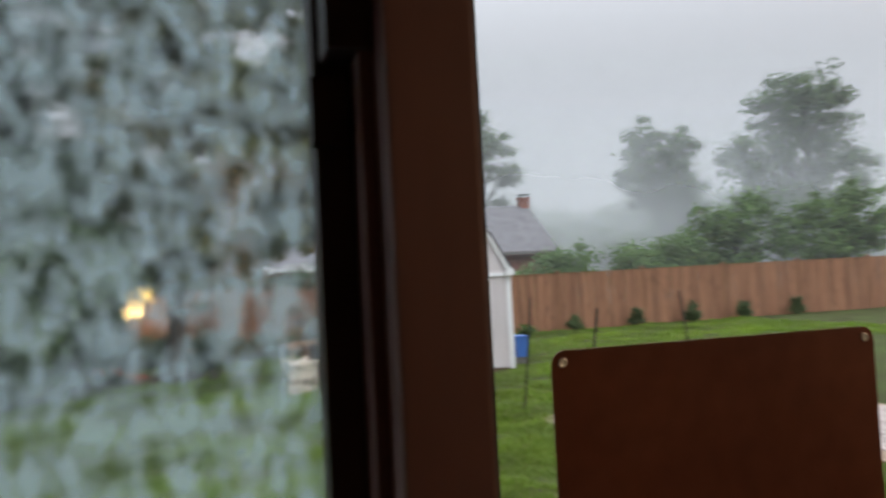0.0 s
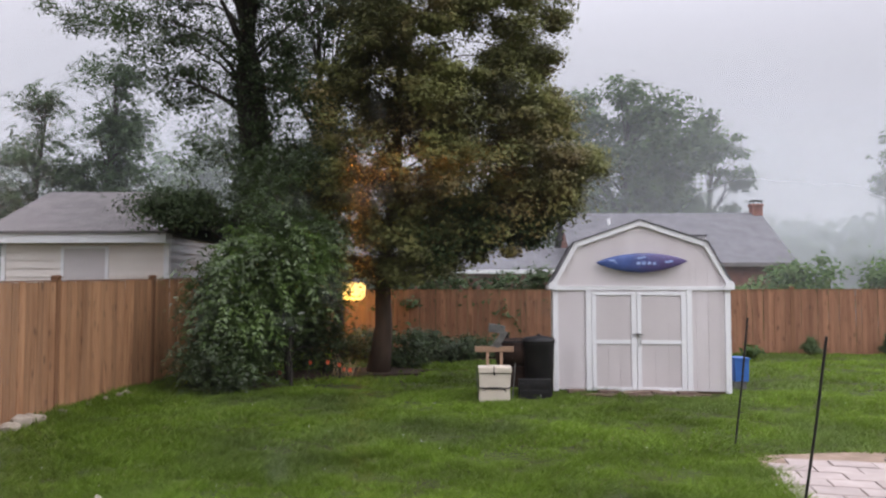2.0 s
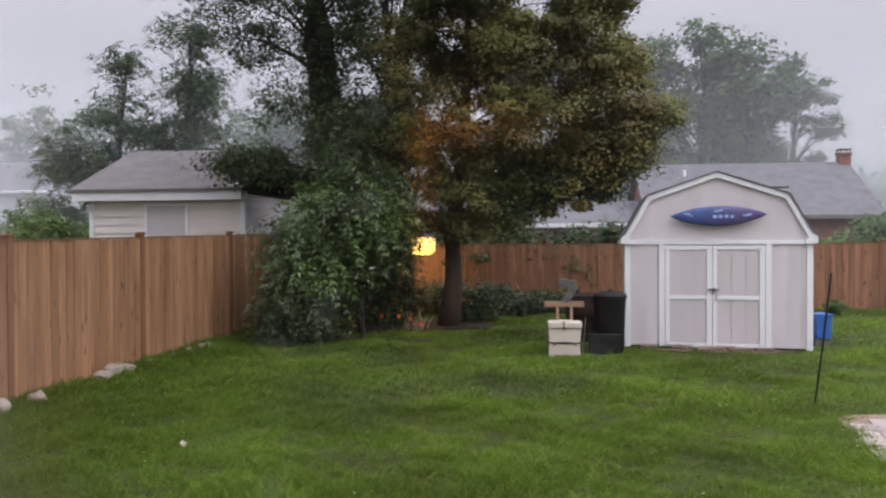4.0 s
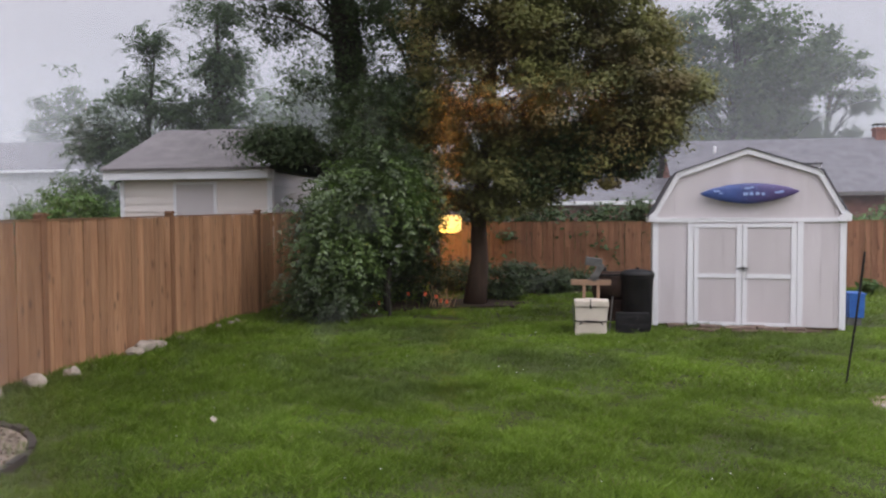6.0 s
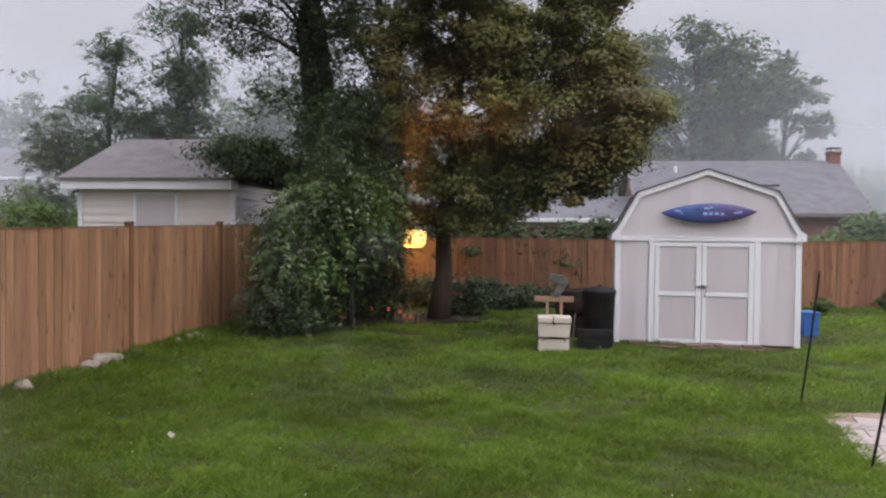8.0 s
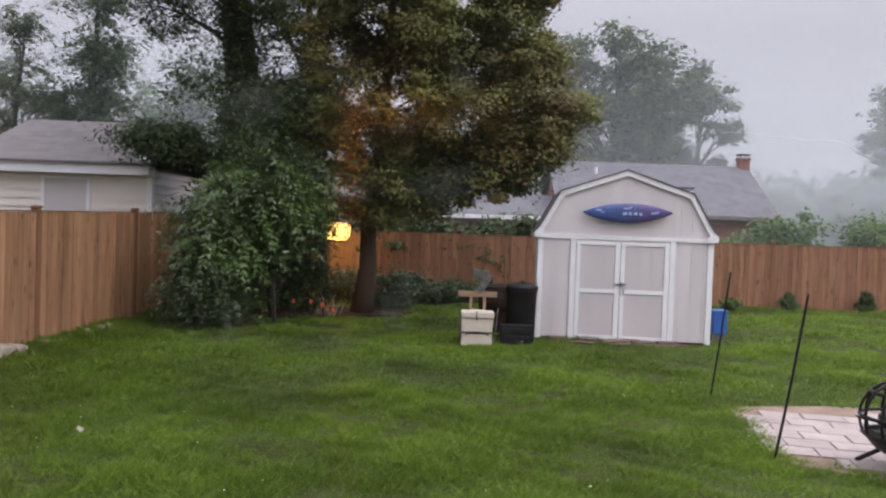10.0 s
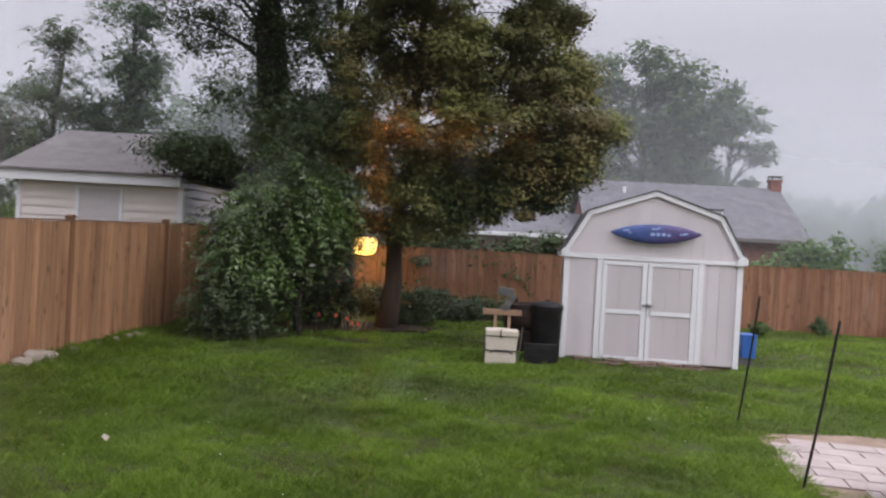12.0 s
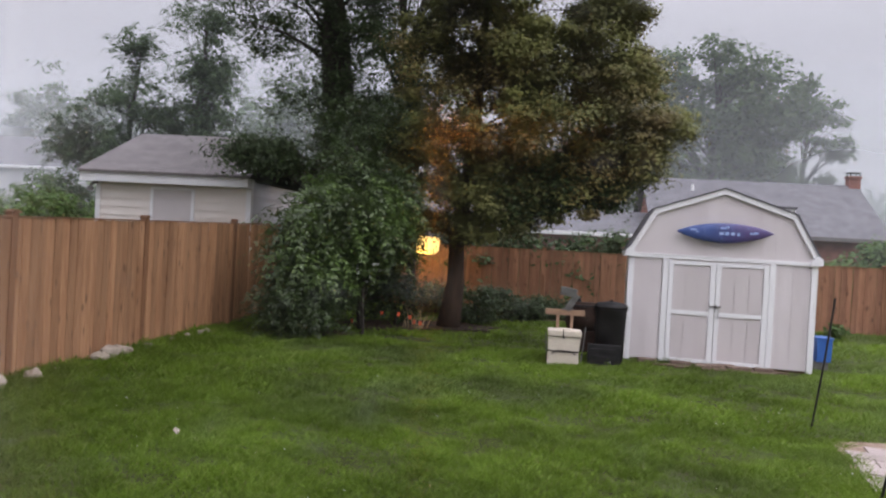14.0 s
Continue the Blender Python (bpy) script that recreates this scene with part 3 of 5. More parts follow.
def worn(p):
    """How bare the lawn is at each place, 0 to 1."""
    out = np.zeros(len(p))
    rough = 0.28 * np.sin(p[:, 0] * 9.1 + 2 * np.sin(p[:, 1] * 6.3)) * np.sin(p[:, 1] * 11.7 + np.sin(p[:, 0] * 5.2))
    for x, y, rx, ry in BARE:
        r = np.sqrt(((p[:, 0] - x) / rx) ** 2 + ((p[:, 1] - y) / ry) ** 2) + rough
        out = np.maximum(out, np.clip((1.25 - r) / 0.5, 0, 1))
    return out


def build_bare_soil():
    for k, (x, y, rx, ry) in enumerate(BARE):
        ring = [(x + rx * math.cos(a) * q, y + ry * math.sin(a) * q) for a, q in ((2 * math.pi * i / 28, 1 + 0.13 * math.sin(5 * i + k) + 0.09 * math.sin(2.3 * i + 2 * k)) for i in range(28))]
        if 4 <= k <= 7:
            continue
        # These patches are coloured dark to stand in for shade.
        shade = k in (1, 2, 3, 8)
        ob = part("soil_patch", prism(ring, "z", -0.06, 0.006 + 0.0007 * k), SHADE_SOIL if shade else SOIL)
        tagged(ob, "wet soil under the bushes, shade put into its dark colour" if shade else "muddy brown bare patch worn into the lawn", "soil", kind="structure")


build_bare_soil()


def build_grass():
    """Separate blades, thick where the lawn is near."""
    rng = np.random.default_rng(5)
    sets = []
    for x0, x1, y0, y1, per, tall in ((-6, 6, 0.4, 3.6, 900, 0.05), (-6, 6, 3.6, 8, 7600, 0.05), (-6, 7, 8, 13, 2600, 0.055), (-6, 15, 13, 20.2, 700, 0.06)):
        n = int((x1 - x0) * (y1 - y0) * per)
        p = np.column_stack([rng.uniform(x0, x1, n), rng.uniform(y0, y1, n)])
        tuft = np.sin(p[:, 0] * 2.3 + np.sin(p[:, 1] * 1.9)) * np.sin(p[:, 1] * 2.9 + np.cos(p[:, 0] * 1.3)) + 0.8 * np.sin(p[:, 0] * 7.1 + p[:, 1] * 3.3 + 1.5 * np.sin(p[:, 1] * 2.1)) * np.sin(p[:, 1] * 8.3 + 1.4 * np.sin(p[:, 0] * 3.7)) + 0.4 * np.sin(p[:, 0] * 15.3 + 2 * np.sin(p[:, 1] * 5.9)) * np.sin(p[:, 1] * 17.1 + p[:, 0] * 4.4)
        keep = rng.uniform(-3.3, 0.8, n) < tuft
        p, tuft = p[keep], tuft[keep]
        n0 = len(p)
        ok = np.array([not on_patio(x - 0.10, y - 0.05) and not in_bed(x, y) for x, y in p]) & (rng.uniform(0, 1, n0) > worn(p) * np.where((p[:, 1] > 11.95) | (p[:, 0] < -2.9), 0.97, 0.38))
        p, tuft = p[ok], tuft[ok]
        n = len(p)
        unmown = np.clip((-4.9 - p[:, 0]) / 0.8, 0, 1) + 0.6 * np.clip((-2.0 - p[:, 0]) / 3, 0, 1)
        h = tall * rng.uniform(0.45, 1.3, n) * np.maximum(1 + 0.58 * tuft + 0.55 * unmown, 0.45)
        a = rng.uniform(0, 2 * np.pi, n)
        lean = rng.normal(size=(n, 2)) * 0.85 * h[:, None] + np.array([0.25, 0.0]) * h[:, None]
        w = (0.0042 if y0 < 8 else 0.0075 if y0 < 13 else 0.012) * rng.uniform(0.7, 1.3, n)
        side = np.column_stack([np.cos(a), np.sin(a), np.zeros(n)]) * w[:, None]
        u, v = p[:, 0], p[:, 1]
        z = 0.012 * np.sin(u * 1.7 + 0.6 * np.sin(v * 0.9)) * np.cos(v * 1.3 + 0.4 * u) + 0.006 * np.sin(u * 5.1 + v * 3.7) - 0.021
        foot = np.column_stack([p, z])
        mid = np.column_stack([p + lean * 0.46, z + h * 0.5])
        tip = np.column_stack([p + lean, z + h])
        sets.append(np.stack([foot - side, foot + side, mid + side * 0.9, tip], 1))
    # taller wisps that the mower missed
    for _ in range(95):
        cx, cy = (rng.uniform(-5.6, -2.6), rng.uniform(4.2, 9)) if rng.uniform() < 0.6 else (rng.uniform(-5.6, 2.5), rng.uniform(5, 13))
        n = int(rng.integers(6, 22))
        p = np.column_stack([cx + rng.normal(size=n) * 0.07, cy + rng.normal(size=n) * 0.07])
        h = rng.uniform(0.07, 0.17, n)
        lean = rng.normal(size=(n, 2)) * 0.6 * h[:, None] + np.array([0.3, 0]) * h[:, None]
        a = rng.uniform(0, 2 * np.pi, n)
        side = np.column_stack([np.cos(a), np.sin(a), np.zeros(n)]) * 0.0019
        foot = np.column_stack([p, np.full(n, -0.02)])
        mid = np.column_stack([p + lean * 0.35, h * 0.65])
        tip = np.column_stack([p + lean, h])
        sets.append(np.stack([foot - side, foot + side, mid + side, mid - side], 1))
        sets.append(np.stack([mid - side, mid + side, tip + side * 0.2, tip - side * 0.2], 1))
    mesh = quads_mesh("grass", np.concatenate(sets))
    tagged(link("grass", mesh, BLADE), "short wet green lawn grass with uneven tufts", "grass", kind="stuff")


build_grass()

# ---- rain in the distance ----
for far, wide, tall, dense in ((22.4, 70, 12, 0.07), (34.8, 110, 16, 0.30), (43.5, 150, 20, 0.32), (62.0, 240, 22, 0.30)):
    bm = bmesh.new()
    bm.faces.new([bm.verts.new(p) for p in ((-wide, far, -0.02), (wide, far, -0.02), (wide, far, tall), (-wide, far, tall))])
    tagged(part("rain_veil", bm, rain_mist("rain_mist", dense, tall)), "thin grey veil of drifting rain behind the garden", "rain", kind="structure")


# ---- fences ----
def fence_board(width, tall, wood):
    bm = bmesh.new()
    box(bm, -width / 2, width / 2, -0.0095, 0.0095, 0, tall)
    bmesh.ops.bevel(bm, geom=[e for e in bm.edges if abs(e.verts[0].co.z - e.verts[1].co.z) > 0.5], offset=0.003, segments=1, affect="EDGES")
    mesh = bpy.data.meshes.new("board")
    bm.to_mesh(mesh)
    bm.free()
    mesh.materials.append(wood)
    return mesh


def build_fence(name, start, along, length, top_at, posts, label, seed, rails, wood):
    """Boards side by side on rails, with posts whose caps stand above."""
    rng = random.Random(seed)
    whole = thing(name, (*start, 0), label, "fence")
    turn = math.degrees(math.atan2(along[1], along[0]))
    meshes = [fence_board(0.135 + 0.0035 * k, 2.10, wood) for k in range(3)]
    step, s = 0.1455, 0.07
    while s < length:
        x, y = start[0] + along[0] * s, start[1] + along[1] * s
        ob = link("board", rng.choice(meshes), wood, whole)
        ob.matrix_basis = pose(x, y, top_at(s) - 2.10 - rng.uniform(0.0, 0.006), rng.uniform(-0.3, 0.3), rng.uniform(-0.25, 0.25), turn + (180 if rng.random() < 0.5 else 0)) @ Matrix.Translation((0, rng.uniform(-0.004, 0.004), 0))
        s += step
    for s in posts:
        m = pose(start[0] + along[0] * s, start[1] + along[1] * s, top_at(s), 0, 0, turn)
        bm = bmesh.new()
        box(bm, -0.047, 0.047, -0.018, 0.08, -1.9, 0.055, 0.004)
        bmesh.ops.transform(bm, matrix=m, verts=bm.verts)
        post = part("post", bm, CEDAR_POST, whole)
        bm = bmesh.new()
        box(bm, -0.062, 0.062, -0.045, 0.09, 0.055, 0.072, 0.003)
        prism([(-0.05, 0.072), (0.05, 0.072), (0.02, 0.092), (-0.02, 0.092)], "y", -0.03, 0.075, bm)
        bmesh.ops.transform(bm, matrix=m, verts=bm.verts)
        part("post_cap", bm, CEDAR_POST, post)
    edges = [0.0] + [p for p in posts if 0 < p < length] + [length]
    for a, b in zip(edges, edges[1:]):
        for drop, depth in rails:
            bm = bmesh.new()
            z0, z1 = top_at(a) - drop, top_at(b) - drop
            v = [bm.verts.new((a + 0.05 if k in (0, 3) else b - 0.05, y, (z0 if k in (0, 3) else z1) + (0.0 if k < 2 else depth))) for y in (0.014 if drop > 0.1 else -0.02, 0.05 if drop > 0.1 else 0.02) for k in range(4)]
            for f in ((0, 1, 2, 3), (7, 6, 5, 4), (0, 4, 5, 1), (1, 5, 6, 2), (2, 6, 7, 3), (3, 7, 4, 0)):
                bm.faces.new([v[i] for i in f])
            bmesh.ops.recalc_face_normals(bm, faces=bm.faces)
            bmesh.ops.transform(bm, matrix=pose(*start, 0, 0, 0, turn), verts=bm.verts)
            part("rail", bm, CEDAR_POST, whole)
    return whole


# ---- window wall and room round the camera ----
def build_room():
    bm = boxes((-6, -1.35, 0.10, 0.26, -0.05, 3.2), (0.75, 6, 0.10, 0.26, -0.05, 3.2), (-1.35, 0.75, 0.10, 0.26, -0.05, 1.0), (-1.35, 0.75, 0.10, 0.26, 2.35, 3.2))
    tagged(part("wall_north", bm, PLASTER), "plain plaster wall round the paired windows", "wall", kind="structure")
    for name, b in (("wall_west", (-2.65, -2.5, -3.5, 0.1, 0.2, 2.75)), ("wall_east", (2.5, 2.65, -3.5, 0.1, 0.2, 2.75))):
        tagged(part(name, boxes(b), PLASTER), "plain plaster wall of the dim room", "wall", kind="structure")
    # Doorway and amber wall are added to give the pane its orange bands.
    bm = boxes((-2.5, -0.665, -2.72, -2.6, 0.24, 2.75), (0.07, 2.5, -2.72, -2.6, 0.24, 2.75), (-0.665, 0.07, -2.72, -2.6, 2.36, 2.75))
    tagged(part("wall_south", bm, DARK_BACKING), "dark back wall with a doorway added to frame the pane's reflection", "wall", kind="structure")
    tagged(part("wall_hall", boxes((-2.65, 2.65, -3.65, -3.5, 0.2, 2.75)), AMBER), "unseen amber wall added for the orange reflection in the pane", "wall", kind="structure")
    tagged(part("floor", boxes((-2.5, 2.5, -3.5, 0.1, 0.18, 0.24)), BOARDS), "brown floorboards of the dim room", "floor", kind="structure")
    tagged(part("ceiling", boxes((-2.65, 2.65, -3.65, 0.1, 2.75, 2.85)), PLASTER), "plain ceiling of the dim room", "ceiling", kind="structure")

    z0, z1 = 1.0, 2.35
    post = thing("window_1", (-0.4, 0.1, z0), "double window with brown wood post and grey vinyl tracks", "window", kind="structure")
    part("mullion", boxes((-0.449, -0.375, 0.10, 0.26, z0, z1), bevel=0.003), TRIM_BROWN, post, "dark brown wooden mullion between the windows")
    part("stop", boxes((-0.462, -0.449, 0.148, 0.26, z0, z1), bevel=0.002), TRIM_BROWN, post)
    steps = (("stop", -0.375, -0.372, 0.104, TRACK_BROWN), ("stop", -0.372, -0.368, 0.135, TRIM_BROWN), ("track", -0.368, -0.366, 0.145, TRACK_DIM), ("track", -0.366, -0.362, 0.163, TRIM_BROWN), ("track", -0.362, -0.358, 0.173, TRACK_DIM), ("track", -0.358, -0.356, 0.184, TRIM_DARK), ("sash_stile", -0.356, -0.348, 0.188, WHITE), ("groove", -0.348, -0.346, 0.204, TRACK_DIM), ("sash_stile", -0.346, -0.339, 0.208, TRACK), ("gasket", -0.339, -0.331, 0.222, GASKET))
    for name, xa, xb, ya, mat in steps:
        part(name, boxes((xa, xb, ya, 0.25, z0, z1), bevel=0.0008), mat, post)
    part("sash_stile", boxes((-0.496, -0.462, 0.195, 0.25, z0, z1), bevel=0.003), TRIM_DARK, post, "dark stained sash stile")
    bm = boxes((-0.500, -0.468, 0.180, 0.196, 1.850, 1.912), bevel=0.003)
    box(bm, -0.490, -0.452, 0.140, 0.196, 1.925, 2.05, 0.003)
    part("sash_latch", bm, TRIM_DARK, post, "dark sash latch")
    for xa, xb, mat, label in ((-0.330, 0.70, GLASS, "clear rain-specked pane"), (-1.30, -0.496, WET_GLASS, "pane covered in running rain")):
        pane = part("pane", boxes((xa, xb, 0.238, 0.242, z0 + 0.05, z1 - 0.05)), mat, post, label)
        pane.visible_shadow = False
        part("rail", boxes((xa, xb, 0.2, 0.255, z0, z0 + 0.05), bevel=0.003), TRACK, post)
        part("rail", boxes((xa, xb, 0.2, 0.255, z1 - 0.05, z1), bevel=0.003), TRACK, post)
    part("side_stile", boxes((0.70, 0.75, 0.2, 0.255, z0, z1), bevel=0.003), TRACK, post)
    part("side_stile", boxes((-1.35, -1.30, 0.2, 0.255, z0, z1), bevel=0.003), TRACK, post)
    part("window_sill", boxes((-1.42, 0.82, 0.02, 0.19, z0 - 0.035, z0), bevel=0.006), TRIM_BROWN, post)


build_room()


def build_room_lamp(x, y, power, colour, label):
    """A warm ceiling lamp with its light."""
    w = thing("ceiling_lamp", (x, y, 2.75), label, "lamp")
    part("canopy", lathe(bmesh.new(), [(0.09, 2.75), (0.09, 2.72), (0.03, 2.70)], x, y), ZINC, w)
    part("globe", lathe(bmesh.new(), [(0.05, 2.56), (0.12, 2.59), (0.14, 2.64), (0.10, 2.69), (0.04, 2.70)], x, y), GLOBE, w)
    lamp = new("room_light", bpy.data.lights.new("room_light", "POINT"))
    lamp.data.energy, lamp.data.color, lamp.data.shadow_soft_size = power, colour, 0.14
    lamp.location = (x, y, 2.40)


def build_reflection_mask():
    """An unseen dark cabinet, added to mask most of the doorway's reflection."""
    x0, x1, y0, y1, z0, z1 = -0.505, 0.40, -2.50, -2.10, 0.24, 2.14
    w = thing("reflection_mask", ((x0 + x1) / 2, (y0 + y1) / 2, z0), "unseen dark cabinet added to mask the amber wall in the reflection", "cabinet")
    part("body", boxes((x0, x1, y0, y1 - 0.02, z0 + 0.06, z1), bevel=0.004), TRIM_DARK, w)
    part("plinth", boxes((x0 + 0.02, x1 - 0.02, y0, y1 - 0.04, z0, z0 + 0.06)), TRIM_DARK, w)
    xm = (x0 + x1) / 2
    for a, b, h in ((x0 + 0.003, xm - 0.002, xm - 0.04), (xm + 0.002, x1 - 0.003, xm + 0.04)):
        door = part("door", boxes((a, b, y1 - 0.018, y1, z0 + 0.07, z1 - 0.01), bevel=0.003), TRIM_DARK, w)
        part("handle", tube(bmesh.new(), [(h, y1, 1.15), (h, y1 + 0.03, 1.16), (h, y1 + 0.03, 1.28), (h, y1, 1.29)], 0.005, 6), ZINC, door)


GLOBE = glowing("warm_globe", (1.0, 0.62, 0.34), 3.0)
build_reflection_mask()
build_room_lamp(1.9, -0.75, 46, (1.0, 0.70, 0.50), "warm glass ceiling lamp of the room")
# Hidden lamp, added only to light the amber wall that the pane mirrors.
build_room_lamp(-1.25, -3.05, 35, (1.0, 0.66, 0.34), "unseen warm lamp added to light the amber wall for its reflection")


def build_plate():
    """A tin plate with round corners and eyelets, propped on the sill with its back to the room."""
    x0, x1, z0, z1, r = -0.302, 0.050, 1.001, 1.660, 0.014
    whole = thing("tin_sign", ((x0 + x1) / 2, 0.15, z0), "dark brown tin sign seen from its back, propped against the window", "sign")
    ring = []
    for cx, cz, a0 in ((x1 - r, z1 - r, 0), (x0 + r, z1 - r, 90), (x0 + r, z0 + r, 180), (x1 - r, z0 + r, 270)):
        for k in range(6):
            a = radians(a0 + 18 * k)
            ring.append((cx + r * math.cos(a), cz + r * math.sin(a)))
    part("plate", prism(ring, "y", 0.1490, 0.1505), PLATE, whole)
    for ex in (x0 + 0.011, x1 - 0.011):
        for ez in (z1 - 0.011, z0 + 0.011):
            bm = bmesh.new()
            pts = [(ex + 0.0034 * math.cos(a), 0.1487, ez + 0.0034 * math.sin(a)) for a in (2 * math.pi * k / 12 for k in range(12))]
            tube(bm, pts, 0.001, 6, closed=True)
            # A bright disc fills the hole, standing in for light shining through it.
            bmesh.ops.create_circle(bm, cap_ends=True, radius=0.0031, segments=12, matrix=pose(ex, 0.1485, ez, 90))
            part("eyelet", bm, HOLE_LIGHT, whole, "eyelet, the light through its hole put into the bright colour")


build_plate()


# ---- the shed ----
def build_shed():
    xl, xr, yf, yb = 1.36, 4.375, 12.87, 15.2
    mid = (xl + xr) / 2
    whole = thing("garden_shed", (mid, yf, 0), "beige painted barn shed with white trim and double doors", "shed")
    wall_top, knee_z, apex = 1.80, 2.545, 2.925
    knee = 1.13
    side = [(xl + 0.03, 0.06), (xr - 0.03, 0.06), (xr - 0.03, wall_top), (mid + knee - 0.02, knee_z - 0.03), (mid, apex - 0.03), (mid - knee + 0.02, knee_z - 0.03), (xl + 0.03, wall_top)]
    part("wall", prism(side, "y", yf + 0.009, yb), SHED_SIDING, whole)
    # siding boards of the front, with grooves between them
    def top_of(x):
        d = abs(x - mid)
        return apex - 0.05 - (apex - knee_z) * d / knee if d < knee else knee_z - 0.05 - (knee_z - wall_top) * (d - knee) / ((xr - xl) / 2 - knee)
    x = xl + 0.045
    widths = [0.2, 0.1, 0.2, 0.2]
    k = 0
    while x < xr - 0.05:
        w = min(widths[k % 4], xr - 0.045 - x)
        k += 1
        for lo, hi in ((0.03, wall_top - 0.03), (wall_top + 0.0, 9)):
            a, b = x + 0.0035, x + w - 0.0035
            if lo < 1 and 2.0 < (a + b) / 2 < 3.73:
                continue
            if hi > 5:
                za, zb = top_of(a), top_of(b)
                ring = [(a, lo), (b, lo), (b, zb)] + ([(mid, apex - 0.05)] if a < mid < b else []) + [(a, za)]
                if min(za, zb) < lo + 0.03:
                    continue
            else:
                ring = [(a, lo), (b, lo), (b, hi), (a, hi)]
            part("siding_board", prism(ring, "y", yf, yf + 0.008), SHED_SIDING, whole)
        x += w
    # trim
    for a, b in ((xl - 0.005, xl + 0.09), (xr - 0.09, xr + 0.005)):
        part("corner_trim", boxes((a, b, yf - 0.022, yf + 0.07, 0.0, 1.76), bevel=0.004), WHITE, whole)
    part("band_trim", boxes((xl - 0.01, xr + 0.01, yf - 0.024, yf + 0.01, 1.735, 1.80), bevel=0.004), WHITE, whole)
    part("band_trim", boxes((xl + 0.05, mid + 0.1, yf - 0.030, yf - 0.024, 1.795, 1.812), bevel=0.002), WHITE, whole)
    for sgn in (-1, 1):
        end = mid + sgn * (xr - xl + 0.09) / 2
        for (ax, az), (bx, bz) in (((mid, apex), (mid + sgn * knee, knee_z)), ((mid + sgn * knee, knee_z), (end, 1.80))):
            d = Vector((bx - ax, bz - az)).normalized()
            n = Vector((-d.y, d.x)) * (1 if d.x > 0 else -1)
            t = 0.075
            ring = [(ax, az + 0.01), (bx, bz + 0.01), (bx - n.x * t, bz - n.y * t), (ax - n.x * t * (0.2 if ax == mid else 1), az - t * 1.02 if ax == mid else az - n.y * t)]
            part("barge_board", prism(ring, "y", yf - 0.05, yf - 0.012), WHITE, whole)
            o = 0.022
            roof = [(ax, az + 0.012), (bx + d.x * 0.02, bz + d.y * 0.02 + 0.012), (bx + d.x * 0.02 + n.x * o, bz + d.y * 0.02 + n.y * o + 0.012), (ax + n.x * o * (0 if ax == mid else 1), az + o + 0.012)]
            part("roof", prism(roof, "y", yf - 0.07, yb + 0.05), ROOF_GREY, whole)
        ring = [(end - sgn * 0.17, 1.74), (end + sgn * 0.02, 1.75), (end + sgn * 0.02, 1.85), (end - sgn * 0.05, 1.905), (end - sgn * 0.17, 1.80)]
        part("eave_return", prism(ring, "y", yf - 0.075, yf + 0.06), WHITE, whole)
        part("eave_board", boxes((end - 0.03, end + 0.03, yf + 0.06, yb, 1.74, 1.82)), WHITE, whole)
    vent = part("roof_vent", boxes((mid + 1.0, mid + 1.28, yf + 0.7, yf + 1.0, 2.50, 2.70), bevel=0.01), WHITE, whole, "small white roof vent box")
    part("vent_cap", boxes((mid + 0.97, mid + 1.31, yf + 0.67, yf + 1.03, 2.70, 2.73), bevel=0.004), ROOF_GREY, vent)
    # doors
    for a, b in ((1.93, 2.022), (3.645, 3.737)):
        part("door_casing", boxes((a, b, yf - 0.024, yf + 0.01, 0.0, 1.735), bevel=0.004), WHITE, whole)
    for k, (a, b) in enumerate(((2.03, 2.792), (2.802, 3.637))):
        door = part("door", boxes((a, b, yf - 0.004, yf + 0.018, 0.02, 1.71)), SHED_DOOR, whole, "greige panelled shed door, closed")
        for fa, fb in ((a, a + 0.075), (b - 0.085, b)):
            part("stile", boxes((fa, fb, yf - 0.03, yf - 0.004, 0.02, 1.71), bevel=0.004), WHITE, door)
        for za, zb in ((0.02, 0.085), (0.815, 0.885), (1.645, 1.71)):
            part("rail", boxes((a + 0.075, b - 0.085, yf - 0.027, yf - 0.004, za, zb), bevel=0.004), WHITE, door)
        for lo, hi in ((0.095, 0.805), (0.895, 1.635)):
            w = (b - a - 0.16) / 3
            for i in range(3):
                part("panel_board", boxes((a + 0.08 + w * i, a + 0.08 + w * (i + 1) - 0.008, yf - 0.013, yf - 0.004, lo, hi), bevel=0.002), SHED_DOOR, door)
        for z in ((0.25, 1.5) if k else (0.25, 1.5)):
            part("hinge", boxes((a + 0.0 if not k else b - 0.05, a + 0.05 if not k else b, yf - 0.036, yf - 0.03, z, z + 0.03)), WHITE, door)
    bm = boxes((2.72, 2.90, yf - 0.05, yf - 0.03, 0.965, 0.99), bevel=0.004)
    box(bm, 2.80, 2.83, yf - 0.065, yf - 0.04, 0.94, 1.01, 0.004)
    tube(bm, [(2.85, yf - 0.055, 0.96), (2.86, yf - 0.06, 0.87), (2.845, yf - 0.055, 0.80)], 0.008, 6)
    part("latch", bm, ZINC, whole, "grey metal hasp and latch")
    # skids and loose blocks the shed stands on
    for x in (1.5, 2.6, 4.2):
        part("skid", boxes((x - 0.05, x + 0.05, yf + 0.05, yb, -0.05, 0.06)), LUMBER, whole)
    part("sill_beam", boxes((xl + 0.04, xr - 0.04, yf + 0.03, yf + 0.12, -0.04, 0.06)), SOIL, whole)
    whole.matrix_basis = SHED_TURN @ whole.matrix_basis


SHED_TURN = pose(1.36, 12.87, 0, 0, 0, -5) @ Matrix.Diagonal((0.974, 1, 0.992, 1)) @ pose(-1.36, -12.87, 0)
build_shed()


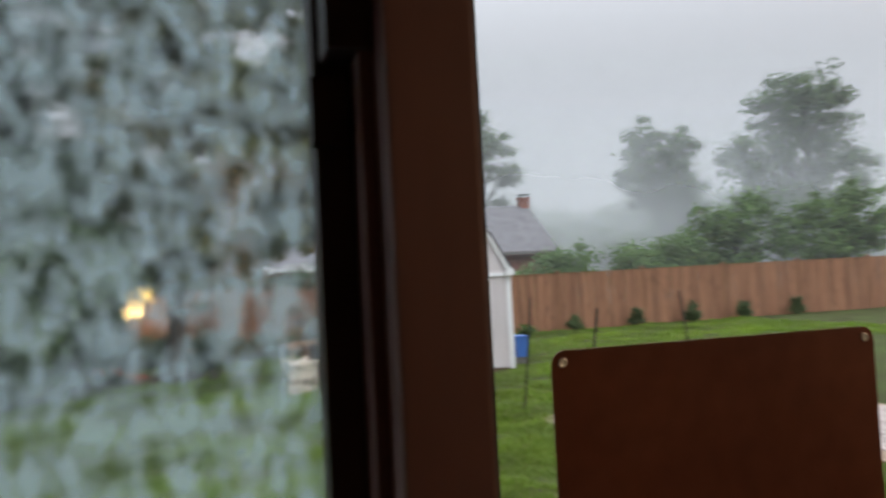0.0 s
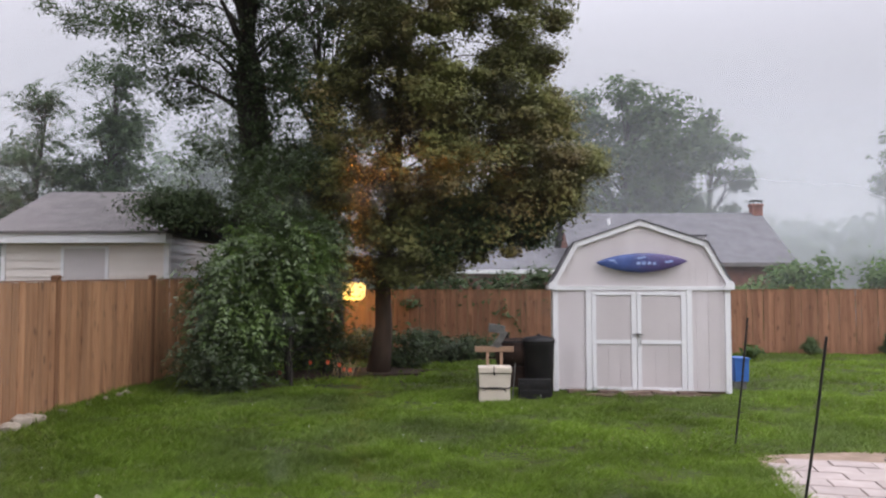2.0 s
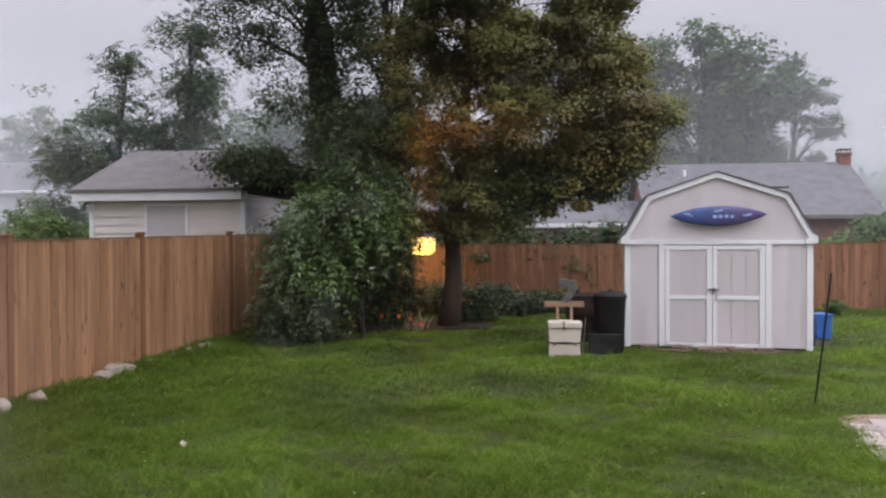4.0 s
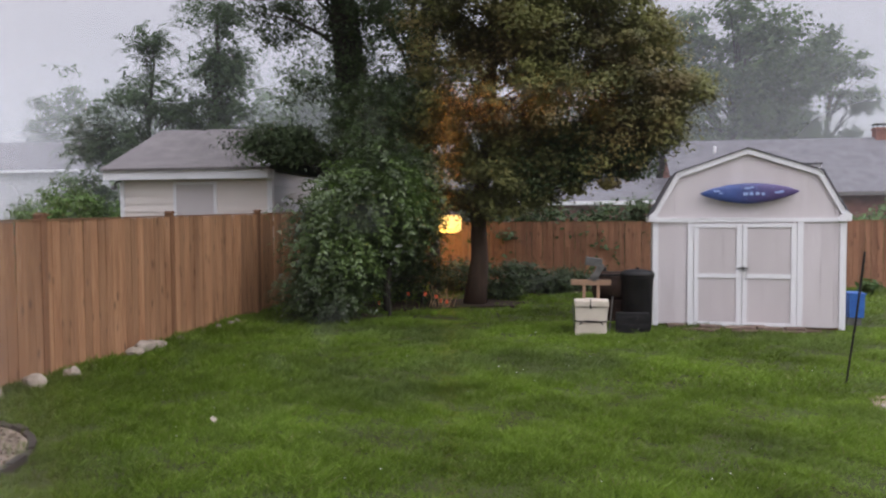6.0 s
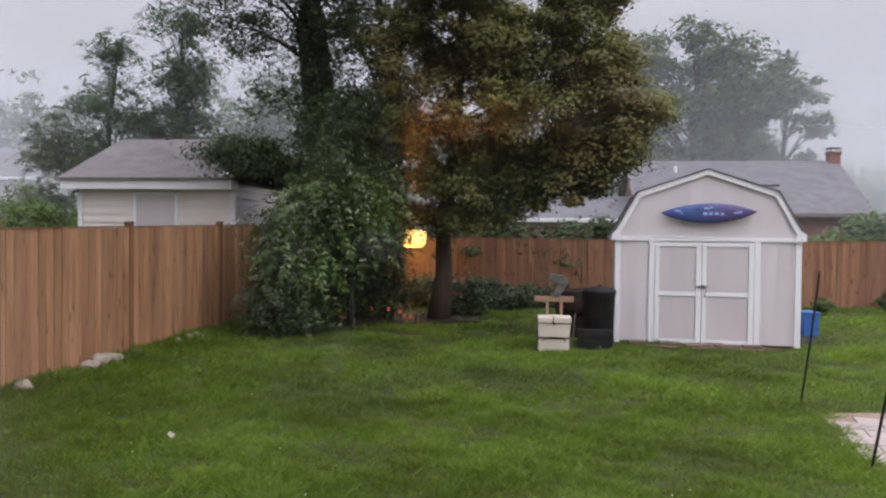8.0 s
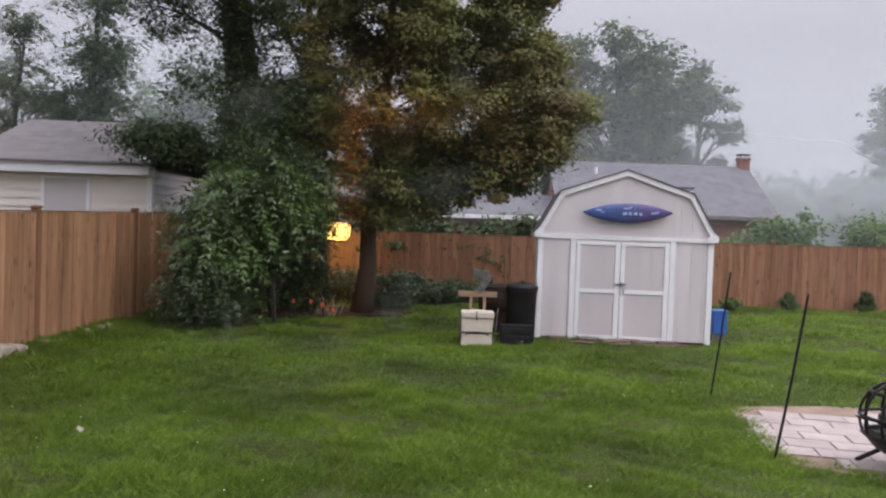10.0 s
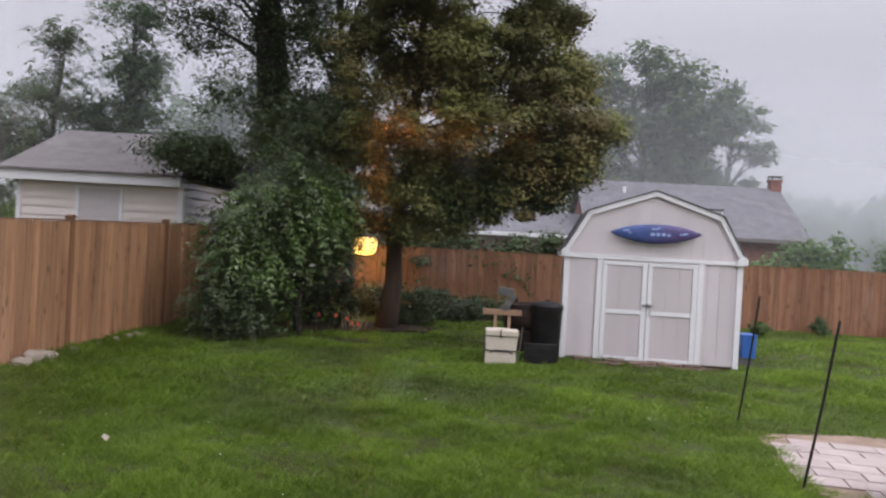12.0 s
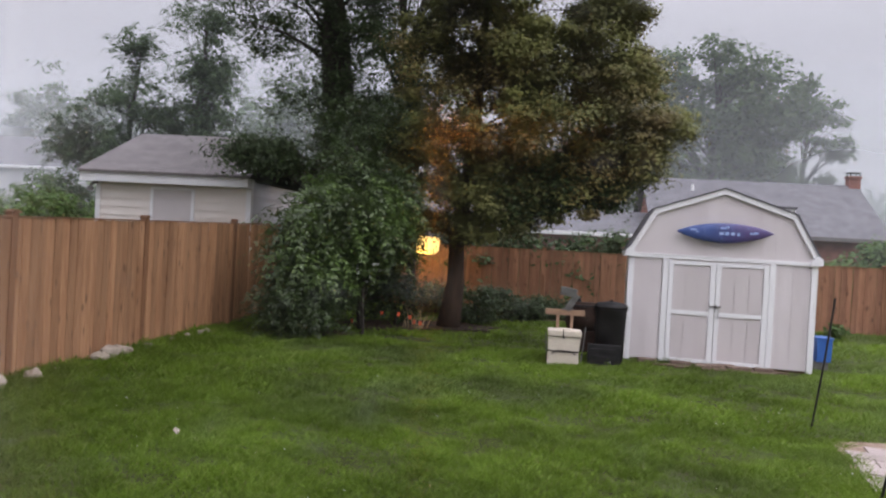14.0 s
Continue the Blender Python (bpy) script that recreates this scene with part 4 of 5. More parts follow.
def build_surfboard():
    cx, cy, cz, half, tall, deep = 2.882, 12.77, 2.215, 0.775, 0.15, 0.055
    whole = thing("wall_kayak", (cx, cy, cz), "blue and purple pointed toy boat hung under the shed gable", "boat")
    for name, lo, hi, mat in (("hull", -1.0, 1.0, BOAT),):
        bm = bmesh.new()
        rings = []
        for i in range(29):
            u = lo + (hi - lo) * i / 28
            f = max(1 - abs(u) ** 2.1, 0.012) ** 0.85
            rings.append([bm.verts.new((cx + u * half, cy - deep * f * max(math.sin(a), -0.6) * 0.9, cz + 0.012 * u + tall * f * math.cos(a) - (0.035 * (1 - abs(u)) if math.cos(a) < 0 else 0.0))) for a in (2 * math.pi * k / 16 for k in range(16))])
        for p, q in zip(rings, rings[1:]):
            for k in range(16):
                bm.faces.new((p[k], p[(k + 1) % 16], q[(k + 1) % 16], q[k]))
        bm.faces.new(rings[0])
        bm.faces.new(rings[-1])
        bmesh.ops.recalc_face_normals(bm, faces=bm.faces)
        part(name, bm, mat, whole, smooth=True)
    for u, v, w, h in ((-0.72, 0.01, 0.10, 0.03), (-0.60, -0.02, 0.05, 0.02), (-0.10, 0.05, 0.09, 0.03), (0.02, 0.07, 0.05, 0.025), (-0.12, -0.05, 0.07, 0.05), (0.0, -0.05, 0.06, 0.055), (0.12, -0.045, 0.06, 0.05), (0.24, -0.05, 0.05, 0.045), (0.5, -0.02, 0.09, 0.03), (0.6, -0.01, 0.06, 0.035)):
        f = max(1 - abs(u) ** 2.1, 0.05) ** 0.85
        y = cy - deep * f * 0.9 * math.sqrt(max(1 - (v / (tall * f)) ** 2, 0.1)) - 0.003
        bm = bmesh.new()
        box(bm, cx + u * half, cx + u * half + w, y - 0.004, y + 0.006, cz + v, cz + v + h, 0.002, None)
        part("decal", bm, DECAL, whole, "pale blue painted mark")
    for x in (cx - 0.4, cx + 0.4):
        part("hook", boxes((x - 0.012, x + 0.012, cy - 0.02, 12.875, cz - tall * 0.95, cz - tall * 0.78)), ZINC, whole)
    whole.matrix_basis = SHED_TURN @ whole.matrix_basis


build_surfboard()


# ---- neighbours' houses ----
def clapboards(bm, x0, x1, y, z0, z1, axis="y", step=0.19):
    """Lapped siding courses on a wall that faces -y, or +x with axis x."""
    z = z0
    while z < z1 - 0.02:
        t = min(z + step, z1)
        ring = [(y - 0.035, z), (y, z), (y, t), (y - 0.006, t)] if axis == "y" else [(y + 0.035, z), (y, z), (y, t), (y + 0.006, t)]
        if axis == "y":
            prism(ring, "x", x0, x1, bm)
        else:
            prism(ring, "y", x0, x1, bm)
        z = t
    return bm


def gable_house(name, x0, x1, y0, y1, eave, ridge, label, wall_mat, roof_mat, over=0.3, gutter=WHITE):
    whole = thing(name, ((x0 + x1) / 2, y0, 0), label, "house")
    ym = (y0 + y1) / 2
    part("wall", prism([(y0, -0.05), (y1, -0.05), (y1, eave), (ym, ridge - 0.1), (y0, eave)], "x", x0, x1), wall_mat, whole)
    s = (ridge - eave) / (ym - y0)
    ring = [(y0 - over, eave - s * over), (ym, ridge), (y1 + over, eave - s * over), (y1 + over, eave - s * over + 0.1), (ym, ridge + 0.1), (y0 - over, eave - s * over + 0.1)]
    part("roof", prism(ring, "x", x0 - 0.25, x1 + 0.25), roof_mat, whole)
    part("gutter", boxes((x0 - 0.25, x1 + 0.25, y0 - over - 0.1, y0 - over, eave - s * over - 0.05, eave - s * over + 0.09), bevel=0.02), gutter, whole, "gutter along the eave")
    return whole


def house_window(whole, x0, x1, y, z0, z1):
    w = part("window", boxes((x0 - 0.06, x0, y - 0.05, y, z0 - 0.06, z1 + 0.06), (x1, x1 + 0.06, y - 0.05, y, z0 - 0.06, z1 + 0.06), (x0, x1, y - 0.05, y, z1, z1 + 0.06), (x0, x1, y - 0.05, y, z0 - 0.06, z0), (x0, x1, y - 0.035, y, (z0 + z1) / 2 - 0.02, (z0 + z1) / 2 + 0.02)), WHITE, whole)
    part("pane", boxes((x0, x1, y - 0.02, y - 0.005, z0, z1)), DARK_PANE, w)


def build_neighbours():
    h = gable_house("brick_house", 3.95, 11.45, 27.0, 33.0, 2.75, 4.66, "low brick house with a grey shingle roof behind the fence", BRICK, ROOF_GREY, gutter=ROOF_BROWN)
    bm = boxes((11.33, 11.73, 29.8, 30.2, 4.3, 5.06), (11.29, 11.77, 29.76, 30.24, 5.02, 5.10))
    chimney = part("chimney", bm, BRICK, h, "red brick chimney")
    part("chimney_cap", boxes((11.30, 11.76, 29.78, 30.22, 5.22, 5.25), (11.35, 11.38, 29.82, 29.85, 5.09, 5.23), (11.68, 11.71, 29.82, 29.85, 5.09, 5.23), (11.35, 11.38, 30.15, 30.18, 5.09, 5.23), (11.68, 11.71, 30.15, 30.18, 5.09, 5.23)), STEEL, chimney)
    bm = bmesh.new()
    tube(bm, [(5.5, 29.2, 4.2), (5.5, 29.2, 4.47)], 0.06, 8)
    part("vent_pipe", bm, WHITE, h)
    w = gable_house("house_wing", -3.2, 3.9, 27.4, 32.4, 2.42, 3.25, "low wing of a house with a white gutter", BRICK, ROOF_GREY)
    # garage
    g = thing("garage", (-8.6, 16.2, 0), "cream sided garage with a white fascia and brown-grey roof", "garage")
    part("wall", boxes((-10.42, -6.72, 16.24, 21.0, -0.05, 2.78)), VINYL, g)
    for a, b in ((-10.42, -9.11), (-8.04, -6.75)):
        part("front_siding", clapboards(bmesh.new(), a, b, 16.24, 0.1, 2.72), VINYL, g, "cream lapped siding")
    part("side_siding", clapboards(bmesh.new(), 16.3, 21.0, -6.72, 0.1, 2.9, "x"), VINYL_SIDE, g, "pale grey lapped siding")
    for a, b in ((-10.46, -10.36), (-6.80, -6.68)):
        part("corner_trim", boxes((a, b, 16.19, 16.30, 0, 2.74)), WHITE, g)
    d = part("door", boxes((-9.04, -8.11, 16.205, 16.24, 0.1, 2.63)), SHED_DOOR, g, "flat grey-white service door")
    part("frame", boxes((-9.11, -9.04, 16.19, 16.24, 0.1, 2.68), (-8.11, -8.04, 16.19, 16.24, 0.1, 2.68), (-9.04, -8.11, 16.19, 16.24, 2.63, 2.68)), WHITE, d)
    part("fascia", boxes((-10.72, -6.98, 15.93, 15.97, 2.74, 2.99), bevel=0.005), WHITE, g, "white fascia board")
    part("soffit", boxes((-10.70, -6.66, 15.97, 16.19, 2.765, 2.81)), TRACK_DIM, g)
    part("eave_return", prism([(15.93, 2.74), (16.3, 2.74), (16.3, 3.18), (16.15, 3.16), (15.93, 2.99)], "x", -6.98, -6.66), WHITE, g)
    roof = bmesh.new()
    eave_z, top_z = 3.0, 4.2
    c = [(-10.76, 15.88, eave_z), (-6.62, 15.88, eave_z), (-6.62, 21.3, eave_z), (-10.76, 21.3, eave_z), (-10.76, 18.6, top_z), (-6.62, 18.6, top_z)]
    v = [roof.verts.new(p) for p in c] + [roof.verts.new((p[0], p[1], p[2] - 0.06)) for p in c]
    for f in ((0, 1, 5, 4), (2, 3, 4, 5), (3, 0, 4), (1, 2, 5), (7, 6, 10, 11), (9, 8, 11, 10), (6, 9, 10), (8, 7, 11), (0, 6, 7, 1), (1, 7, 8, 2), (2, 8, 9, 3), (3, 9, 6, 0)):
        roof.faces.new([v[i] for i in f])
    bmesh.ops.recalc_face_normals(roof, faces=roof.faces)
    part("roof", roof, ROOF_BROWN, g)
    bm = boxes((-10.62, -10.52, 16.08, 16.19, 2.52, 2.62), bevel=0.02)
    tube(bm, [(-10.56, 16.13, 2.6), (-10.5, 16.1, 2.7), (-10.4, 16.15, 2.72)], 0.03, 8)
    part("floodlight", bm, ZINC, g, "small unlit floodlight")
    # The pale wall colour holds the distance haze.
    far = gable_house("far_house", -45.0, -25.5, 36.5, 45.0, 4.6, 6.5, "distant low house with a grey roof, haze put into its pale walls", VINYL_SIDE, ROOF_GREY)
    house_window(far, -34.5, -33.0, 36.5, 2.2, 3.6)
    house_window(far, -39.5, -38.0, 36.5, 2.2, 3.6)


build_neighbours()

# ---- trees and bushes ----
tree("conifer_tree", (-5.32, 17.6, 0), (-5.32, 17.6, 15.5), 0.52,
     [(-8.2, 17.4, 8.5, 1.9, 1.2, 0.9), (-6.8, 17.3, 7.2, 1.2, 0.9, 1.3), (-6.2, 17.2, 5.4, 0.6, 0.6, 0.8), (-4.3, 17.3, 6.0, 0.8, 1.0, 1.5), (-4.2, 17.6, 8.4, 1.1, 1.2, 1.2), (-5.3, 17.6, 11.5, 3.6, 2.5, 1.8), (-6.6, 17.2, 5.0, 0.6, 0.5, 0.4)],
     500, 90, 0.13, 0.34, LEAF_DARK, BARK, "tall dark tree with a thick trunk and hanging sprays", seed=3, limbs=50, width=0.3, droop=0.6, limb_drop=0.04, limb=0.14,
     # The last two lobes are unseen canopy, added to shade lawn and bushes.
     extra=((-5.32, 17.4, 5.5, 0.42, 0.40, 4.8, 130), (-6.25, 15.45, 3.42, 1.05, 0.3, 0.40, 64), (-3.9, 17.0, 3.9, 1.1, 0.9, 1.3, 70), (-5.6, 13.0, 9.8, 3.0, 2.4, 1.1, 150), (-6.4, 9.6, 9.2, 2.6, 2.6, 1.0, 190)))
tree("cherry_tree", (-3.3, 18.6, 0), (-3.9, 18.4, 9.0), 0.15,
     [(-3.9, 18.2, 6.8, 1.0, 0.9, 1.2), (-3.2, 18.0, 5.2, 0.8, 0.8, 0.9), (-4.3, 18.0, 4.5, 0.8, 0.7, 0.8), (-3.5, 18.2, 8.6, 1.3, 1.0, 1.1), (-3.0, 18.0, 3.8, 0.8, 0.7, 0.6)],
     190, 75, 0.12, 0.32, LEAF_DARK, BARK, "dark leafy tree with slanting limbs behind the bushes", seed=5, limbs=44, width=0.42, droop=0.4, limb_drop=0.26, limb=0.42)
tree("maple_tree", (-1.98, 15.7, 0), (-1.3, 15.4, 8.6), 0.20,
     [(-1.4, 15.2, 4.6, 1.6, 1.6, 1.9), (0.2, 15.0, 4.3, 1.5, 1.5, 1.6), (1.5, 14.9, 4.25, 1.05, 1.0, 0.7), (0.4, 15.1, 3.3, 1.0, 1.0, 0.5), (-0.7, 15.2, 2.95, 1.0, 1.0, 0.7), (-0.6, 15.2, 6.6, 2.1, 1.7, 1.5), (-0.2, 15.1, 5.5, 1.7, 1.2, 0.9), (-0.5, 15.2, 8.6, 2.0, 1.7, 1.4), (1.0, 15, 6.0, 0.9, 0.8, 1.0), (0.9, 15, 7.2, 0.9, 0.8, 0.9), (1.5, 15, 5.2, 0.6, 0.6, 0.5), (-2.3, 15.3, 3.9, 0.85, 0.9, 1.5), (-2.2, 15.3, 6.4, 0.9, 0.9, 1.6), (-1.3, 14.9, 2.7, 1.0, 0.9, 0.8), (1.0, 14.9, 3.7, 0.8, 0.8, 0.6), (-2.3, 15.2, 2.6, 0.6, 0.6, 0.5), (2.1, 14.9, 4.3, 0.5, 0.6, 0.4), (-1.55, 15.0, 2.05, 0.5, 0.5, 0.36), (1.1, 14.9, 3.05, 0.75, 0.5, 0.42), (0.2, 14.9, 2.65, 0.8, 0.5, 0.38)],
     560, 430, 0.074, 0.31, LEAF_RUST, BARK_RED, "dense olive green tree with rusty leaves and a reddish trunk", seed=7, limbs=40, width=0.65, squash=0.5, flat=0.4, limb_drop=0.03, limb=0.2,
     # The last two lobes hang out of view, added as a shading canopy.
     extra=((-2.62, 15.3, 2.1, 0.28, 0.2, 0.12, 3), (1.6, 14.9, 3.6, 0.5, 0.5, 0.3, 8), (-1.6, 13.0, 9.4, 2.3, 1.6, 1.0, 20), (-3.4, 10.6, 9.0, 2.2, 1.8, 0.9, 36)))
tree("holly_tree", (-2.02, 16.2, 0), (-1.6, 15.6, 3.0), 0.04,
     [(0.9, 14.9, 2.95, 0.7, 0.4, 0.32), (0.1, 14.8, 2.65, 0.75, 0.4, 0.36), (-0.7, 14.8, 2.6, 0.6, 0.4, 0.4), (1.35, 14.9, 3.4, 0.45, 0.4, 0.35), (0.3, 14.7, 3.3, 0.7, 0.4, 0.4)],
     100, 190, 0.075, 0.26, LEAF_DARK, BARK, "slim dark green tree under the larger crown", seed=19, limbs=16, width=0.6, squash=0.6)
# Out of view; added so that its crown darkens the left lawn.
tree("unseen_shade_tree", (-8.2, 5.6, 0), (-7.2, 5.8, 6.8), 0.28,
     [(-5.8, 5.6, 6.9, 3.2, 3.0, 0.8), (-6.0, 8.4, 7.4, 2.7, 2.0, 0.8), (-5.4, 3.2, 6.6, 3.0, 2.0, 0.8)],
     330, 150, 0.16, 0.5, LEAF_DARK, BARK, "unseen broad tree added to shade the side of the lawn", seed=9, limbs=34)
# Lilac, elder and privet carry their shade in the leaf colour.
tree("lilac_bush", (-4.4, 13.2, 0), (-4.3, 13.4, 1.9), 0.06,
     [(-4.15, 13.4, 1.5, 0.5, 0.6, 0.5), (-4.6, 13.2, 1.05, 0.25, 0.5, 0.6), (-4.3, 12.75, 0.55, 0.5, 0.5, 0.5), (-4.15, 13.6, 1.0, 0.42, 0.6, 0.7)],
     190, 34, 0.11, 0.25, LEAF_SHADED, BARK, "large tangled bush beside the fence, shade put into its dark leaves", "bush", seed=11, limbs=40, width=0.36, droop=0.9, sprigs=9, leaflet=0.09)
tree("sumac_bush", (-4.0, 13.5, 0), (-3.9, 13.5, 2.4), 0.04,
     [(-3.95, 13.3, 2.1, 0.58, 0.6, 0.45), (-3.45, 13.4, 2.4, 0.55, 0.5, 0.4), (-4.45, 13.0, 1.6, 0.32, 0.4, 0.4), (-3.2, 13.5, 1.95, 0.5, 0.4, 0.45), (-4.05, 12.95, 1.35, 0.5, 0.3, 0.35)],
     115, 4, 0.10, 0.24, LEAF_BUSH, BARK, "fresh green bush with long drooping feathered leaves", "bush", seed=14, limbs=40, width=0.34, droop=0.9, sprigs=13, leaflet=0.135)
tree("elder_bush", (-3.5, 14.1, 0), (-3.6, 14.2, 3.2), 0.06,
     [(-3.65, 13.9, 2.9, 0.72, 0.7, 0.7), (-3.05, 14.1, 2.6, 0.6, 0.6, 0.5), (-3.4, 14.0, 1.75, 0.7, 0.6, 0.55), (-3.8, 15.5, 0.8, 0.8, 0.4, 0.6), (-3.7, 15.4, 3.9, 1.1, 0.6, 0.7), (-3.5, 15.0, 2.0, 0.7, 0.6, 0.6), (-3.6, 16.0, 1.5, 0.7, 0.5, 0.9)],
     260, 40, 0.11, 0.26, LEAF_SHADED, BARK, "tall bush with hanging sprigs, shade put into its dark green leaves", "bush", seed=15, limbs=40, width=0.36, droop=0.9, sprigs=10, leaflet=0.10)
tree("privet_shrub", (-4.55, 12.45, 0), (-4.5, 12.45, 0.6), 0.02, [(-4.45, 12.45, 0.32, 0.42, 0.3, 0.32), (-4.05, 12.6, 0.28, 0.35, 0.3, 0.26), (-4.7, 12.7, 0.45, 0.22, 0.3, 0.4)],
     60, 22, 0.07, 0.16, LEAF_SHADED, BARK, "low shrub at the foot of the bush, shade put into its dark leaves", "bush", seed=13, limbs=16, width=0.4, sprigs=7, leaflet=0.06)
tree("hydrangea_bush", (-3.25, 13.2, 0), (-3.3, 13.3, 1.8), 0.03, [(-3.35, 13.2, 1.75, 0.40, 0.25, 0.42), (-3.2, 13.3, 1.2, 0.3, 0.25, 0.3)],
     34, 44, 0.11, 0.16, LEAF_BLOSSOM, BARK, "leafy shrub with scattered white blossoms", "bush", seed=12, limbs=12, width=0.6)
for i, (bx, top, lob) in enumerate((
        (-14.6, 8.0, [(-15.9, 24, 5.0, 0.9, 0.8, 0.8), (-15.0, 24, 4.3, 1.3, 0.9, 0.6), (-14.3, 24, 6.3, 0.75, 0.7, 0.8), (-14.2, 24, 7.7, 0.55, 0.5, 0.7), (-15.1, 24, 6.2, 0.5, 0.5, 0.4), (-13.6, 24, 5.2, 1.1, 0.7, 0.9), (-16.4, 24, 4.2, 0.9, 0.7, 0.6)]),
        (-12.2, 9.0, [(-12.2, 24, 5.4, 1.0, 0.8, 0.9), (-12.0, 24, 7.0, 0.7, 0.6, 0.7), (-12.7, 24, 9.0, 0.45, 0.45, 0.7), (-11.4, 24, 8.7, 0.5, 0.45, 0.6), (-11.2, 24, 6.9, 0.6, 0.6, 0.9), (-11.3, 24, 5.2, 0.7, 0.7, 0.7)]))):
    tree("walnut_tree", (bx, 24.2, 0), (bx + 0.5, 24, top), 0.13, lob, 130, 34, 0.17, 0.30, LEAF_WALNUT, BARK, "wind-blown green tree standing behind the garage", seed=20 + i, limbs=60, width=0.36, droop=0.4, sprigs=8, leaflet=0.15)
tree("oak_tree", (8.0, 38, 0), (8.2, 38, 11), 0.35,
     [(5.3, 38, 9.2, 2.1, 1.8, 2.4), (8.9, 38, 9.9, 1.9, 1.8, 2.5), (7.2, 37.8, 7.0, 3.4, 2.0, 2.2), (10.6, 38, 8.0, 1.6, 1.5, 2.4), (4.2, 38, 6.0, 1.8, 1.5, 1.8), (10.2, 38, 5.6, 2.0, 1.5, 1.4)],
     420, 60, 0.32, 0.62, LEAF_MID, BARK, "broad green tree standing behind the brick house", seed=31, limbs=50)
tree("locust_tree", (12.6, 39.5, 0), (12.9, 39.5, 9.2), 0.18,
     [(13.4, 39.5, 9.2, 1.4, 1.0, 0.9), (13.9, 39.5, 7.6, 1.1, 1.0, 0.8), (12.6, 39.5, 10.4, 1.0, 1.0, 0.7), (13.5, 39.5, 5.6, 1.3, 1.0, 0.8)],
     60, 55, 0.28, 0.5, LEAF_MID, BARK, "thin open-crowned tree behind the brick house", seed=33, limbs=40)
tree("far_tree", (2.0, 37, 0), (2.0, 37, 6), 0.2, [(1.6, 37, 4.8, 2.6, 1.5, 2.2), (-1.5, 37, 5.5, 2.6, 1.5, 2.6)], 130, 50, 0.32, 0.6, LEAF_MID, BARK, "green tree behind the low house wing", seed=35, limbs=20)
tree("far_tree", (-11.5, 40, 0), (-11.5, 40, 8), 0.25, [(-12.8, 40, 8.0, 3.1, 1.5, 2.4), (-9.7, 40, 7.0, 2.9, 1.5, 2.6), (-15.5, 41, 7.2, 2.4, 1.5, 2.2), (-30, 47, 7.6, 3.0, 1.5, 3.0), (-34.5, 47, 8.2, 3.0, 1.5, 3.2)], 330, 50, 0.34, 0.7, LEAF_MID, BARK, "hazy green tree in the neighbouring garden", seed=36, limbs=0)
tree("poplar_tree", (27.7, 45, 0), (27.9, 45, 11), 0.3, [(28.0, 45, 9.4, 2.7, 1.6, 2.6), (26.6, 45, 7.6, 2.0, 1.5, 1.8), (29.2, 45, 6.2, 1.8, 1.5, 1.8)], 190, 55, 0.36, 0.6, LEAF_MID, BARK, "tall pale tree far behind the fence", seed=41, limbs=40)
tree("poplar_tree", (40.2, 45, 0), (40.0, 45, 14), 0.4, [(40, 45, 12.8, 4.0, 2.2, 2.8), (36.0, 45, 9.2, 2.6, 1.8, 2.2), (42.5, 45, 8.2, 3.0, 2, 2.4), (38.5, 45, 6, 3.4, 2, 2)], 300, 55, 0.4, 0.7, LEAF_MID, BARK, "tall pale tree far behind the fence", seed=42, limbs=50)
for i, (bx, by, w, tall) in enumerate(((23.0, 31, 3.4, 5.4), (28.5, 30, 2.8, 5.8), (18.6, 31, 2.2, 3.2))):
    tree("garden_tree", (bx, by, 0), (bx, by, tall * 0.8), 0.15, [(bx - w * 0.4, by, tall * 0.5, w * 0.6, 1.3, tall * 0.36), (bx + w * 0.35, by, tall * 0.62, w * 0.6, 1.3, tall * 0.38)], 140, 60, 0.24, 0.55, LEAF_FRESH, BARK, "round green tree behind the fence", group="trees behind the fence", seed=50 + i, limbs=20)
for bx, by, r, tall, mat, s in ((10.3, 23.6, 1.15, 2.9, LEAF_FRESH, 1), (20.5, 40.0, 2.3, 4.3, LEAF_MID, 2), (8.9, 23.2, 0.7, 2.1, LEAF_FRESH, 3), (-15.9, 21.4, 1.8, 3.0, LEAF_FRESH, 4), (-13.7, 21.6, 1.2, 2.8, LEAF_FRESH, 5), (-17.3, 24.5, 1.0, 3.9, LEAF_WALNUT, 11), (-22.5, 30, 2.0, 4.0, LEAF_MID, 6), (-19.8, 31, 1.3, 4.4, LEAF_MID, 7), (1.2, 21.5, 1.3, 2.35, LEAF_DARK, 8), (-1.2, 21.5, 1.4, 2.4, LEAF_DARK, 9), (-3.6, 24.0, 1.2, 2.6, LEAF_MID, 10)):
    tree("garden_bush", (bx, by, 0), (bx, by, tall * 0.7), 0.07, [(bx - r * 0.3, by, tall * 0.4, r * 0.8, r * 0.7, tall * 0.42), (bx + r * 0.4, by, tall * 0.55, r * 0.7, r * 0.6, tall * 0.4)], 80, 60, 0.17, 0.4, mat, BARK, "leafy green bush behind the fence", "bush", group="bushes behind the fences", seed=60 + s, limbs=16)
